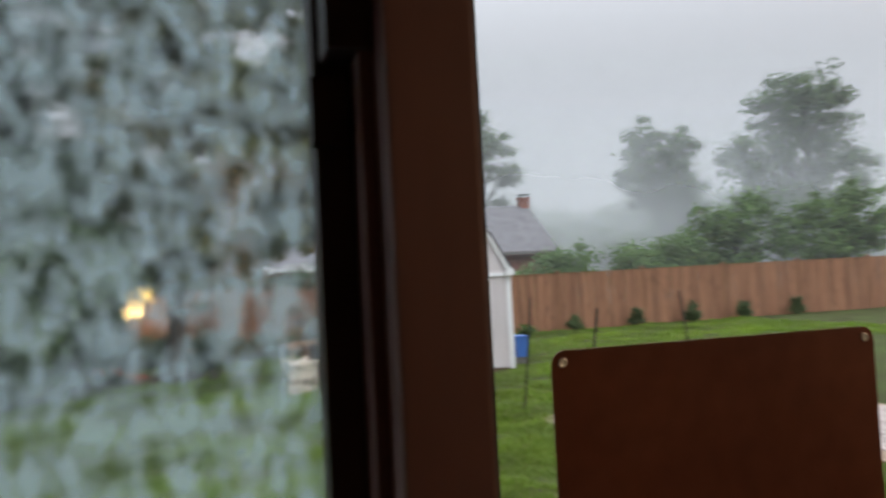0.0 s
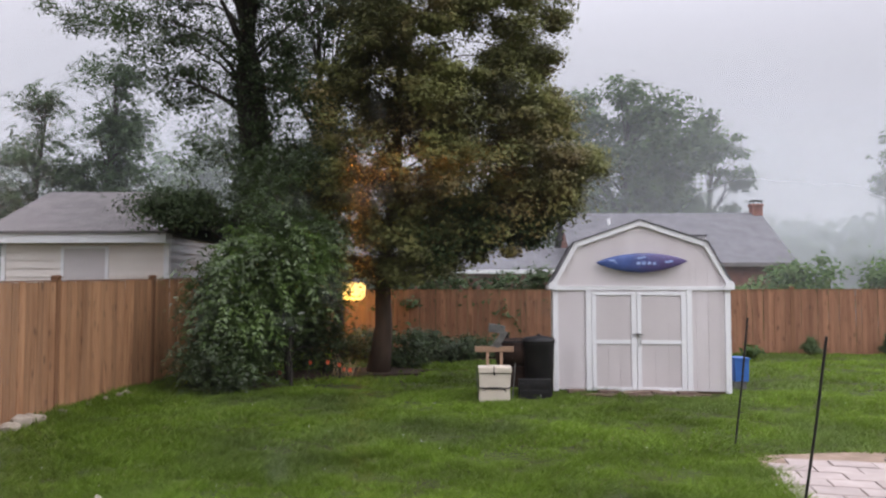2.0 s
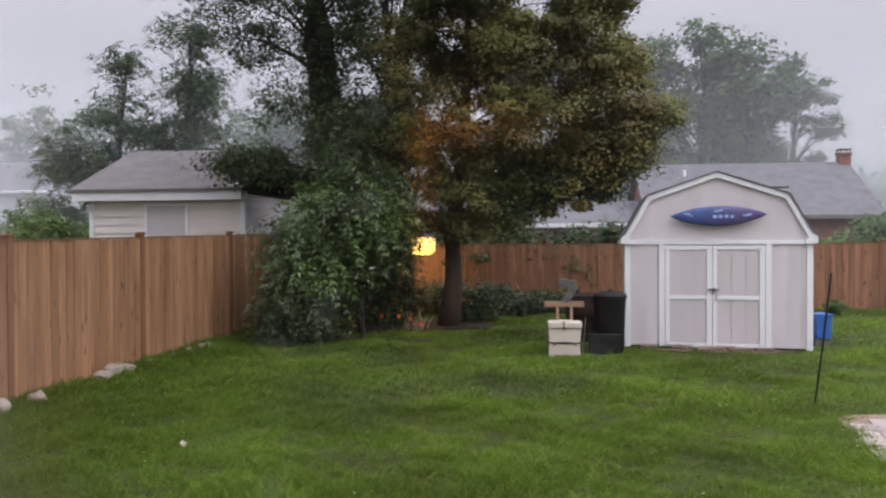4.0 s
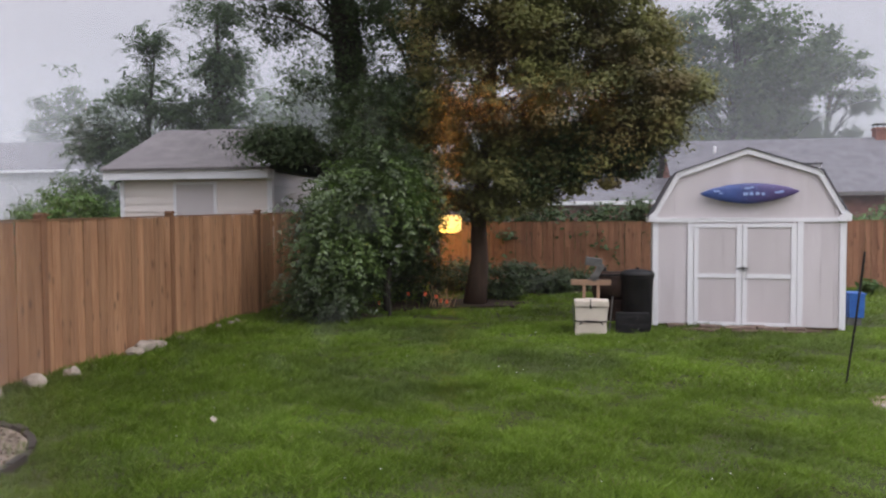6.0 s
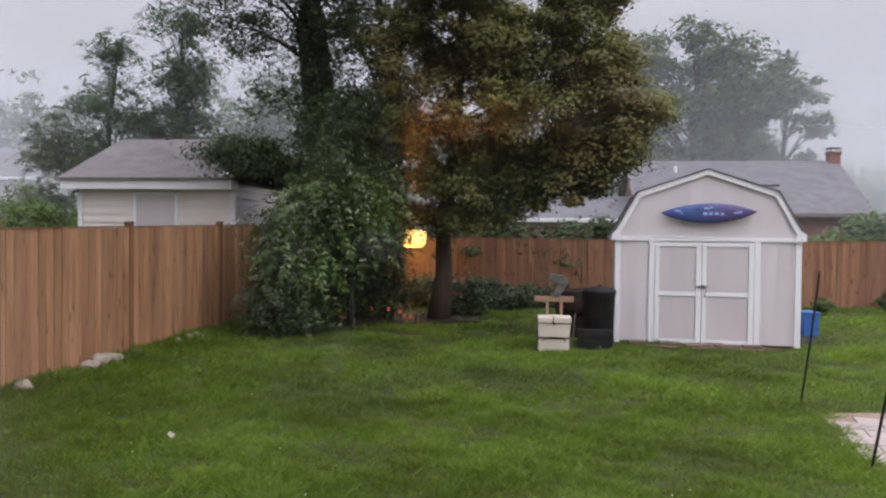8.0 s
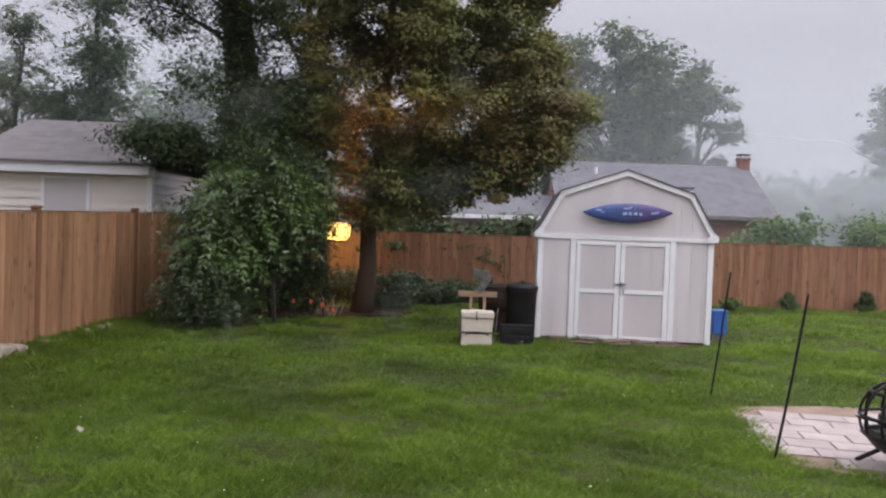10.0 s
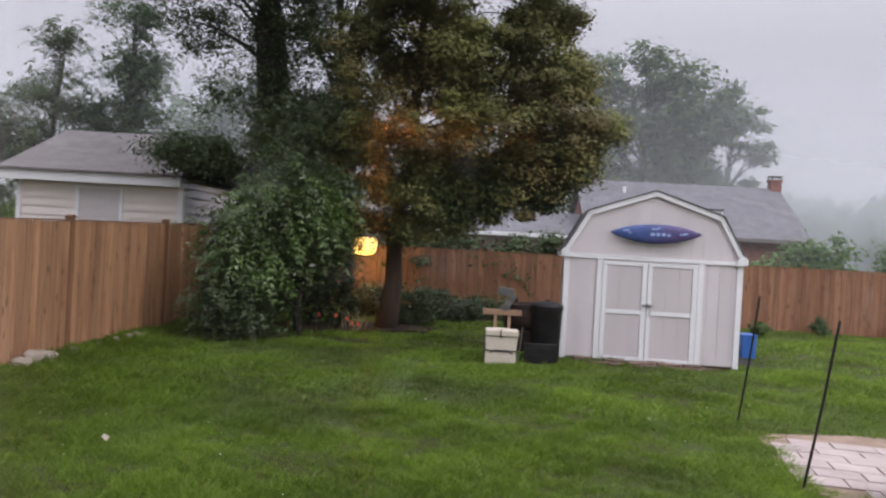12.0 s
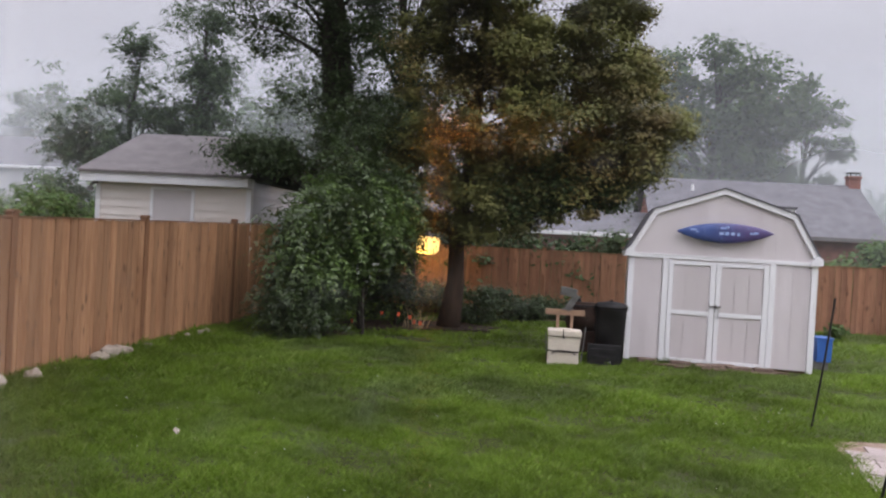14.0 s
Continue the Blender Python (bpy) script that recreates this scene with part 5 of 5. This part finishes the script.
# The last two are added to darken the shaded hollow beside the trunk.
for bx, by, r, tall, s in ((-1.15, 18.6, 0.7, 0.65, 1), (0.1, 19.0, 0.7, 0.6, 2), (-2.6, 18.2, 0.7, 0.8, 3), (-0.4, 18.0, 0.5, 0.4, 4), (-3.1, 15.6, 0.7, 1.25, 5), (-1.5, 16.7, 0.5, 0.8, 6)):
    tree("low_shrub", (bx, by, 0), (bx, by, tall * 0.6), 0.03, [(bx, by, tall * 0.45, r, r * 0.6, tall * 0.5)], 40, 50, 0.11, 0.22, LEAF_DARK, BARK, "low dark shrub at the fence, two added to darken the hollow", "bush", group="low shrubs", seed=80 + s, limbs=10)
for i, bx in enumerate((9.0, 11.05, 13.0, 14.9, 16.9)):
    tall = (0.5, 0.62, 0.66, 0.6, 0.6)[i]
    tree("arborvitae", (bx, 19.95, 0), (bx, 19.95, tall), 0.025, [(bx, 19.95, tall * 0.3, 0.2, 0.2, tall * 0.28), (bx, 19.95, tall * 0.62, 0.12, 0.12, tall * 0.32)], 36, 55, 0.07, 0.10, LEAF_DARK, BARK, "small clipped evergreen planted along the fence", "shrub", group="evergreens along the fence", seed=90 + i, limbs=8)
tree("weed_plant", (6.75, 18.3, 0), (6.75, 18.3, 0.25), 0.012, [(6.75, 18.3, 0.18, 0.22, 0.2, 0.14)], 14, 14, 0.17, 0.12, LEAF_FRESH, BARK, "small broad-leaved plant in the lawn", "plant", seed=99, limbs=8)


def build_far_woods():
    rng = np.random.default_rng(8)
    n = 1700
    x = rng.uniform(-130, 170, n)
    tall = 10.6 + 1.3 * np.sin(x * 0.11) + 0.9 * np.sin(x * 0.37 + 1)
    c = np.column_stack([x, rng.uniform(88, 98, n), rng.uniform(0.05, 1.0, n) ** 0.7 * tall])
    n = 500
    x = rng.uniform(20, 75, n)
    near = np.column_stack([x, rng.uniform(56, 60, n), rng.uniform(0.05, 1.0, n) ** 0.7 * (4.2 + 0.6 * np.sin(x * 0.4))])
    c = np.concatenate([c, near])
    n = len(c)
    spots = (c[:, None] + rng.normal(size=(n, 42, 3)) * np.array([1.7, 1.3, 0.8])).reshape(-1, 3)
    spots = spots[spots[:, 2] > 0.2]
    mesh = quads_mesh("far_woods", leaf_quads(rng, spots, 0.75, 0.7))
    tagged(link("far_woods", mesh, LEAF_MID), "misty line of woods on the horizon", "woods", kind="stuff")


build_far_woods()


# ---- things in the garden ----
def build_seeder():
    """A beige broadcast box on its end, with straps and a wire handle."""
    whole = thing("storage_box", (0.3, 11.6, 0), "beige plastic lidded box with a black strap, on the grass", "box")
    bm = prism([(0.06, -0.02), (0.54, -0.02), (0.53, 0.17), (0.07, 0.17)], "y", 11.55, 11.95)
    part("base", bm, BEIGE, whole)
    part("hopper", prism([(0.07, 0.17), (0.53, 0.17), (0.555, 0.44), (0.06, 0.44)], "y", 11.58, 11.92), BEIGE, whole)
    lid = part("lid", boxes((0.05, 0.565, 11.56, 11.94, 0.44, 0.53), bevel=0.02), BEIGE, whole)
    part("lid_gap", boxes((0.075, 0.545, 11.572, 11.93, 0.432, 0.441)), BLACK, lid)
    part("lid_ridge", boxes((0.2, 0.42, 11.66, 11.84, 0.53, 0.545), bevel=0.006), BEIGE, lid)
    bm = bmesh.new()
    tube(bm, [(0.055, 11.56, 0.22), (0.3, 11.545, 0.205), (0.545, 11.56, 0.22)], 0.011, 6)
    tube(bm, [(0.12, 11.555, 0.17), (0.2, 11.54, 0.225), (0.4, 11.54, 0.225), (0.48, 11.555, 0.17)], 0.010, 6)
    part("strap", bm, BLACK, whole, "black rubber strap")
    bm = bmesh.new()
    tube(bm, [(0.29, 11.56, 0.545), (0.285, 11.56, 0.45), (0.30, 11.565, 0.41)], 0.012, 6)
    part("cord", bm, BLACK, whole)
    for x, lean in ((0.05, -0.03), (0.57, 0.05)):
        bm = bmesh.new()
        tube(bm, [(x, 11.6, 0.05), (x + lean * 0.5, 11.6, 0.3), (x + lean, 11.62, 0.5 + max(lean, 0) * 2)], 0.009, 6)
        part("side_rod", bm, ZINC, whole)


def build_bench():
    whole = thing("sawhorse", (0.33, 12.0, 0), "raw wooden sawhorse standing behind the box", "sawhorse")
    part("top_beam", boxes((0.0, 0.62, 11.98, 12.07, 0.735, 0.82), bevel=0.004), LUMBER, whole)
    for x in (0.18, 0.40):
        for sgn in (-1, 1):
            bm = bmesh.new()
            box(bm, x, x + 0.045, -0.02, 0.02, -0.02, 0.76, 0.003, pose(0, 12.02 + sgn * 0.14, 0, sgn * 10.5, 0, 0))
            part("leg", bm, LUMBER, whole)
    v = thing("bench_vice", (0.4, 12.0, 0.82), "grey metal bench tool with a slanted arm, on the sawhorse", "tool")
    bm = bmesh.new()
    box(bm, -0.05, 0.05, -0.05, 0.05, 0.0, 0.30, 0.008, pose(0.33, 12.02, 0.815, 0, 32, 0))
    part("arm", bm, ZINC, v)
    bm = bmesh.new()
    box(bm, -0.13, 0.13, -0.06, 0.06, -0.06, 0.07, 0.012, pose(0.35, 12.02, 1.10, 0, 9, 0))
    part("head", bm, ZINC, v)
    part("foot", boxes((0.26, 0.44, 11.97, 12.07, 0.82, 0.835)), ZINC, v)


def build_cans():
    g = thing("barrel_grill", (0.78, 12.5, 0), "dark rusty barrel grill on legs, beside the shed", "grill")
    bm = bmesh.new()
    lathe(bm, [(0.20, -0.36), (0.24, -0.34), (0.245, 0.0), (0.24, 0.34), (0.20, 0.36)], 0, 0, 18)
    bmesh.ops.transform(bm, matrix=pose(0.74, 12.55, 0.68, 0, 90, 12), verts=bm.verts)
    part("drum", bm, RUST, g, smooth=True)
    for x in (0.5, 0.96):
        for y in (12.4, 12.7):
            part("leg", boxes((x - 0.02, x + 0.02, y - 0.02, y + 0.02, -0.02, 0.55)), STEEL, g)
    part("shelf", boxes((0.44, 1.02, 12.38, 12.72, 0.12, 0.15)), RUST, g)
    part("firebox", boxes((0.46, 0.98, 12.42, 12.70, 0.15, 0.46), bevel=0.02), RUST, g, "rusty brown firebox")
    part("lid_handle", boxes((0.45, 1.0, 12.29, 12.33, 0.86, 0.89), bevel=0.008), STEEL, g)
    part("chimney_pipe", tube(bmesh.new(), [(0.55, 12.55, 0.88), (0.55, 12.55, 0.985)], 0.035, 8), STEEL, g)
    c = thing("trash_can", (1.12, 12.35, 0), "black round trash can with a domed lid, beside the shed", "bin")
    part("body", lathe(bmesh.new(), [(0.20, -0.02), (0.225, 0.02), (0.25, 0.82), (0.26, 0.83), (0.26, 0.87)], 1.06, 12.35), BLACK, c, smooth=True)
    lid = part("lid", lathe(bmesh.new(), [(0.27, 0.86), (0.27, 0.90), (0.23, 0.945), (0.08, 0.97)], 1.06, 12.35), BLACK, c, smooth=True)
    part("knob", lathe(bmesh.new(), [(0.03, 0.965), (0.035, 0.99), (0.02, 1.0)], 1.06, 12.35, 10), BLACK, lid)
    b = thing("dark_crate", (0.95, 12.2, 0), "low black crate standing in front of the grill", "crate")
    part("body", boxes((0.70, 1.22, 12.0, 12.12, -0.02, 0.30), bevel=0.01), BLACK, b)
    for z in (0.06, 0.18):
        part("slat", boxes((0.70, 1.22, 11.985, 11.999, z, z + 0.06)), BLACK, b)


def build_bin():
    w = thing("blue_crate", (4.68, 13.25, 0), "bright blue plastic tub beside the shed wall", "tub")
    part("tub", prism([(4.53, 0.14), (4.755, 0.14), (4.765, 0.53), (4.52, 0.53)], "y", 13.1, 13.45), BLUE, w)
    part("rim", boxes((4.505, 4.78, 13.085, 13.465, 0.51, 0.545), bevel=0.008), BLUE, w)
    s = thing("step_block", (4.6, 13.25, 0), "grey concrete block under the blue tub", "block")
    part("block", boxes((4.50, 4.72, 13.12, 13.42, -0.02, 0.139), bevel=0.008), ZINC, s)
    c = thing("grey_board", (4.5, 13.5, 0), "grey board leaning beside the shed", "board")
    bm = bmesh.new()
    box(bm, 4.40, 4.58, 13.50, 13.53, -0.02, 0.62, 0.004)
    part("plank", bm, ZINC, c)


def build_stakes():
    for (bx, by), (tx, ty, tz) in (((2.87, 8.55), (3.03, 8.52, 1.425)), ((2.54, 6.13), (2.745, 6.1, 1.37)), ((5.13, 8.1), (4.95, 8.12, 1.42))):
        s = thing("garden_stake", (bx, by, 0), "thin black leaning garden stake pushed into the lawn", "stake", "garden stakes")
        b, t = Vector((bx, by, -0.05)), Vector((tx, ty, tz))
        part("rod", tube(bmesh.new(), [b, b.lerp(t, 0.5) + Vector((0.008, 0, 0)), t], 0.012, 7), STEEL, s)
        part("clip", tube(bmesh.new(), [b.lerp(t, 0.93), b.lerp(t, 0.93) + Vector((0.02, 0, 0.004)), b.lerp(t, 0.93) + Vector((0.03, 0, -0.02))], 0.004, 5), STEEL, s)


def build_fire_pit():
    cx, cy, cz, r = 3.42, 5.85, 0.43, 0.31
    w = thing("globe_fire_pit", (cx, cy, 0.04), "black steel globe fire pit with ribs, on the patio", "fire pit")
    bm = bmesh.new()
    lathe(bm, [(r * math.cos(a), cz + r * math.sin(a)) for a in [radians(-80 + 9 * k) for k in range(7)]], cx, cy, 28)
    part("bowl", bm, STEEL, w, smooth=True)
    for k in range(12):
        a = 2 * math.pi * k / 12
        pts = [(cx + r * math.cos(e) * math.cos(a), cy + r * math.cos(e) * math.sin(a), cz + r * math.sin(e)) for e in [radians(-30 + 11 * i) for i in range(11)]]
        part("rib", tube(bmesh.new(), pts, 0.012, 6), STEEL, w)
    for e in (-24, 2, 40):
        rr = r * math.cos(radians(e))
        pts = [(cx + rr * math.cos(t), cy + rr * math.sin(t), cz + r * math.sin(radians(e))) for t in (2 * math.pi * i / 28 for i in range(28))]
        part("band", tube(bmesh.new(), pts, 0.016, 6, closed=True), STEEL, w)
    part("top_cap", lathe(bmesh.new(), [(0.10, cz + r * 0.95), (0.10, cz + r * 0.975), (0.03, cz + r * 1.0)], cx, cy), STEEL, w)
    part("mesh_screen", lathe(bmesh.new(), [(r * 0.62 * math.cos(radians(e)), cz + 0.1 * math.sin(radians(e)) - 0.02) for e in (-60, -20, 20, 60)], cx, cy), BLACK, w)
    for k in range(4):
        a = math.pi / 4 + k * math.pi / 2
        part("leg", tube(bmesh.new(), [(cx + 0.16 * math.cos(a), cy + 0.16 * math.sin(a), cz - 0.27), (cx + 0.33 * math.cos(a), cy + 0.33 * math.sin(a), 0.036)], 0.018, 8), STEEL, w)
    part("handle", tube(bmesh.new(), [(cx - r, cy - 0.03, cz), (cx - r - 0.05, cy - 0.03, cz + 0.01), (cx - r - 0.05, cy + 0.03, cz + 0.01), (cx - r, cy + 0.03, cz)], 0.008, 6), STEEL, w)


def build_patio():
    rng = random.Random(9)
    p = thing("patio", (4.0, 6.5, 0), "pink-grey concrete paver patio with a soil edge", "patio", kind="structure")
    soil = [(2.50, 6.2), (2.86, 7.95), (4.2, 8.18), (6.6, 8.5), (6.6, 3.4), (4.4, 4.8), (3.2, 5.62), (2.62, 5.98)]
    part("soil_bed", prism(soil, "z", -0.06, 0.012), SAND, p, "tan sandy soil edge")
    meshes, cut = [], []
    for k in range(8):
        bm = bmesh.new()
        half = 0.2 if k < 4 else 0.05
        box(bm, -half + (0.006 if k < 4 else 0.001), half - (0.006 if k < 4 else 0.001), -0.135 + 0.006, 0.135 - 0.006, -0.04, 0.03, 0.006)
        for v in bm.verts:
            v.co += Vector((rng.uniform(-0.003, 0.003), rng.uniform(-0.003, 0.003), rng.uniform(-0.002, 0.002)))
        mesh = bpy.data.meshes.new("paver")
        bm.to_mesh(mesh)
        bm.free()
        mesh.materials.append(PAVER)
        (meshes if k < 4 else cut).append(mesh)
    for j in range(-14, 16):
        for i in range(-10, 12):
            u, v = i * 0.4 + (0.2 if j % 2 else 0), j * 0.27
            a = radians(-12)
            x, y = 4.2 + u * math.cos(a) - v * math.sin(a), 6.3 + u * math.sin(a) + v * math.cos(a)
            if not (y < 7.56 + 0.12 * (x - 2.86) and 2.3 < x < 6.4 and y > 3.6):
                continue
            spots = [(x + q * math.cos(a), y + q * math.sin(a)) for q in (-0.15, -0.05, 0.05, 0.15)]
            inside = [on_patio(sx - 0.06, sy - 0.10) for sx, sy in spots]
            if not all(inside):
                for (sx, sy), ok in zip(spots, inside):
                    if ok:
                        ob = link("cut_paver", rng.choice(cut), PAVER, p)
                        ob.matrix_basis = pose(sx, sy, -0.002, 0, 0, -12)
            else:
                ob = link("paver", rng.choice(meshes), PAVER, p)
                ob.matrix_basis = pose(x, y, rng.uniform(-0.003, 0.003), rng.uniform(-0.4, 0.4), rng.uniform(-0.4, 0.4), -12 + rng.uniform(-0.6, 0.6))


def rock(name, place, size, seed, material, label="", parent=None):
    bm = bmesh.new()
    bmesh.ops.create_icosphere(bm, subdivisions=3, radius=1.0)
    rng = random.Random(seed)
    for _ in range(7):
        d = Vector((rng.gauss(0, 1), rng.gauss(0, 1), rng.gauss(0, 1))).normalized()
        cut = rng.uniform(0.55, 0.85)
        for v in bm.verts:
            v.co -= d * max(v.co.dot(d) - cut, 0)
    ph = [rng.uniform(0, 6) for _ in range(3)]
    for v in bm.verts:
        k = 1 + rng.uniform(-0.03, 0.03) + 0.2 * math.sin(v.co.x * 3 + ph[0]) * math.cos(v.co.y * 2.6 + ph[1]) + 0.1 * math.sin(v.co.z * 5 + ph[2])
        v.co = Vector((v.co.x * size[0] * k, v.co.y * size[1] * k, v.co.z * size[2] * k))
    bmesh.ops.transform(bm, matrix=pose(*place, 0, 0, rng.uniform(0, 360)), verts=bm.verts)
    return part(name, bm, material, parent)


def build_stones():
    spots = ((-5.72, 7.15, 0.16), (-5.70, 7.70, 0.13), (-5.73, 9.05, 0.12), (-5.80, 9.35, 0.15), (-5.78, 9.62, 0.14), (-5.74, 10.25, 0.09), (-5.72, 10.95, 0.07), (-5.74, 11.5, 0.07), (-5.70, 11.85, 0.1), (-5.68, 12.12, 0.1), (-5.75, 6.6, 0.11), (-5.75, 8.2, 0.05))
    for i, (x, y, s) in enumerate(spots):
        ob = rock("field_stone", (x, y, s * 0.32), (s * 0.95, s * 0.75, s * 0.72), i, FIELD)
        tagged(ob, "pale rounded field stone at the foot of the fence", "stone", "stones along the fence")
    for i, (x, y, w) in enumerate(((2.25, 12.62, 0.34), (2.7, 12.52, 0.4), (3.12, 12.48, 0.36), (1.72, 12.72, 0.3), (2.95, 12.62, 0.3), (3.5, 12.48, 0.28), (2.55, 12.4, 0.24))):
        bm = bmesh.new()
        box(bm, -w / 2, w / 2, -0.08, 0.08, -0.03, 0.05, 0.014, pose(x, y, 0, 0, 0, (i * 7) % 11 - 5))
        tagged(part("step_stone", bm, STEP), "flat muddy brown step stone before the shed doors", "stone", "step stones")
    bed = thing("gravel_bed", (-5.35, 4.55, 0), "gravel bed with a dark timber edging", "gravel bed", kind="structure")
    pts = [(-5.35 + 1.3 * math.cos(a), 4.55 + 1.25 * math.sin(a), 0.05) for a in (2 * math.pi * k / 40 for k in range(40))]
    bm = bmesh.new()
    for k in range(40):
        p, q = Vector(pts[k]), Vector(pts[(k + 1) % 40])
        d = q - p
        box(bm, -0.01, d.length + 0.01, -0.03, 0.03, -0.1, 0.05 + 0.012 * math.sin(k * 2.4), 0.006, pose(p.x, p.y, 0.0, 0, 0, math.degrees(math.atan2(d.y, d.x))))
    part("edging", bm, BARK, bed, "dark timber edging")
    ring = [(p[0], p[1]) for p in pts]
    part("bed_soil", prism(ring, "z", -0.05, 0.02), STONE, bed)
    rng = np.random.default_rng(12)
    n = 5000
    a, r = rng.uniform(0, 2 * np.pi, n), np.sqrt(rng.uniform(0, 1, n))
    c = np.column_stack([-5.35 + 1.22 * r * np.cos(a), 4.55 + 1.17 * r * np.sin(a), rng.uniform(0.02, 0.04, n)])
    ob = link("gravel", quads_mesh("gravel", leaf_quads(rng, c, 0.035, 0.8, -0.1, 0.3)), STONE, bed, "pale gravel")
    ob["kind"] = "stuff"


def build_flags():
    for i, (x, y, h) in enumerate(((-3.80, 14.5, 0.16), (-3.68, 14.65, 0.34), (-3.24, 14.65, 0.34), (-2.90, 14.65, 0.35), (-2.66, 14.6, 0.30), (-2.55, 14.5, 0.24), (-2.45, 14.6, 0.2))):
        f = thing("marker_flag", (x, y, 0), "small orange marker flag on a wire in the shade", "flag", "marker flags")
        part("wire", tube(bmesh.new(), [(x, y, -0.05), (x + 0.01, y, h)], 0.003, 5), ZINC, f)
        bm = bmesh.new()
        m = pose(x + 0.01, y, h - 0.05, 8, (i * 23) % 40 - 15, (i * 31) % 50 - 25)
        box(bm, 0, 0.06, -0.001, 0.001, -0.04, 0.035, 0, m)
        part("flag", bm, ORANGE, f)


def build_lantern():
    """The lit lantern that shines through the leaves at the back fence."""
    x, y, z = -3.20, 19.9, 1.42
    w = thing("fence_lantern", (x, y, z), "lit warm yellow lantern hanging before the back fence", "lantern")
    # The glass is widened; its glow stands in for the yellow lit patch.
    part("shade", lathe(bmesh.new(), [(0.24, z + 0.0), (0.36, z + 0.08), (0.39, z + 0.40), (0.32, z + 0.48)], x, y, 10), LAMP_GLOW, w, "glowing yellow glass, widened to hold the lit patch by the bulb")
    for k in range(6):
        a = radians(30 + 60 * k)
        part("bar", tube(bmesh.new(), [(x + r * math.cos(a), y + r * math.sin(a), zz) for r, zz in ((0.25, z), (0.375, z + 0.08), (0.405, z + 0.40), (0.33, z + 0.48))], 0.007, 5), STEEL, w)
    part("cap", lathe(bmesh.new(), [(0.41, z + 0.48), (0.37, z + 0.51), (0.08, z + 0.60)], x, y, 10), STEEL, w)
    bm = bmesh.new()
    bmesh.ops.create_icosphere(bm, subdivisions=2, radius=0.10, matrix=pose(x - 0.26, y - 0.42, z + 0.54))
    part("flood_bulb", bm, BULB, w, "white-hot bulb of the flood lamp", smooth=True)
    part("flood_arm", tube(bmesh.new(), [(x - 0.26, y - 0.36, z + 0.56), (x - 0.2, y - 0.2, z + 0.62), (x, y, z + 0.58)], 0.02, 6), STEEL, w)
    part("bracket", boxes((x - 0.02, x + 0.02, y, 20.32, z + 0.56, z + 0.6)), STEEL, w)
    part("base", lathe(bmesh.new(), [(0.12, z - 0.05), (0.19, z + 0.0)], x, y, 10), STEEL, w)
    lamp = new("lantern_light", bpy.data.lights.new("lantern_light", "POINT"))
    lamp.data.energy, lamp.data.color, lamp.data.shadow_soft_size = 26, (1.0, 0.60, 0.18), 0.2
    lamp.location = (x, y - 0.45, z - 0.1)


def build_dry_tuft():
    """Bleached stalks of a dead plant by the tree's foot."""
    rng = random.Random(17)
    w = thing("dry_stalks", (-2.5, 14.9, 0), "clump of bleached dry stalks at the foot of the tree", "plant")
    for k in range(16):
        x, y, h, a = -2.5 + rng.gauss(0, 0.10), 14.9 + rng.gauss(0, 0.08), rng.uniform(0.22, 0.5), rng.uniform(-0.22, 0.22)
        part("stalk", tube(bmesh.new(), [(x, y, -0.03), (x + a * 0.4, y, h * 0.6), (x + a, y - 0.04, h)], [0.007, 0.006, 0.002], 4), STRAW, w)


def build_litter():
    rng = np.random.default_rng(21)
    n = 170
    p = np.column_stack([rng.uniform(-5.5, 6, n), rng.uniform(4.5, 13, n), np.full(n, 0.045)])
    p = p[[not on_patio(a, b) for a, b, _ in p]]
    ob = link("clover_blossom", quads_mesh("clover_blossom", leaf_quads(rng, p, 0.014, 0.9, 0, 0.4)), WHITE)
    tagged(ob, "small white clover blossoms scattered in the lawn", "blossom", kind="stuff")
    bm = bmesh.new()
    for s in (-1, 1):
        v = [bm.verts.new(pose(-3.16, 6.08, 0.045, 20, 10, 40) @ Vector(q)) for q in ((0, -0.05, 0), (0.035 * s, 0.0, 0.012), (0, 0.06, 0.004))]
        bm.faces.new(v if s > 0 else v[::-1])
    bmesh.ops.solidify(bm, geom=bm.faces[:], thickness=0.001)
    tagged(part("fallen_leaf", bm, BEIGE), "pale yellow fallen leaf lying on the lawn", "leaf")


build_seeder()
build_bench()
build_cans()
build_bin()
build_stakes()
build_fire_pit()
build_stones()
build_flags()
build_dry_tuft()
build_lantern()
build_litter()
build_patio()
build_fence("side_fence", (-5.97, 2.4), (0, 1), 17.9, lambda s: 1.655 + 0.0185 * (s + 2.4), [2.3, 5.25, 8.06, 11.33, 14.4, 17.3], "reddish cedar board fence with capped posts along the lawn", 1, ((1.5, 0.09), (0.9, 0.09), (0.25, 0.09), (-0.001, 0.02)), CEDAR)
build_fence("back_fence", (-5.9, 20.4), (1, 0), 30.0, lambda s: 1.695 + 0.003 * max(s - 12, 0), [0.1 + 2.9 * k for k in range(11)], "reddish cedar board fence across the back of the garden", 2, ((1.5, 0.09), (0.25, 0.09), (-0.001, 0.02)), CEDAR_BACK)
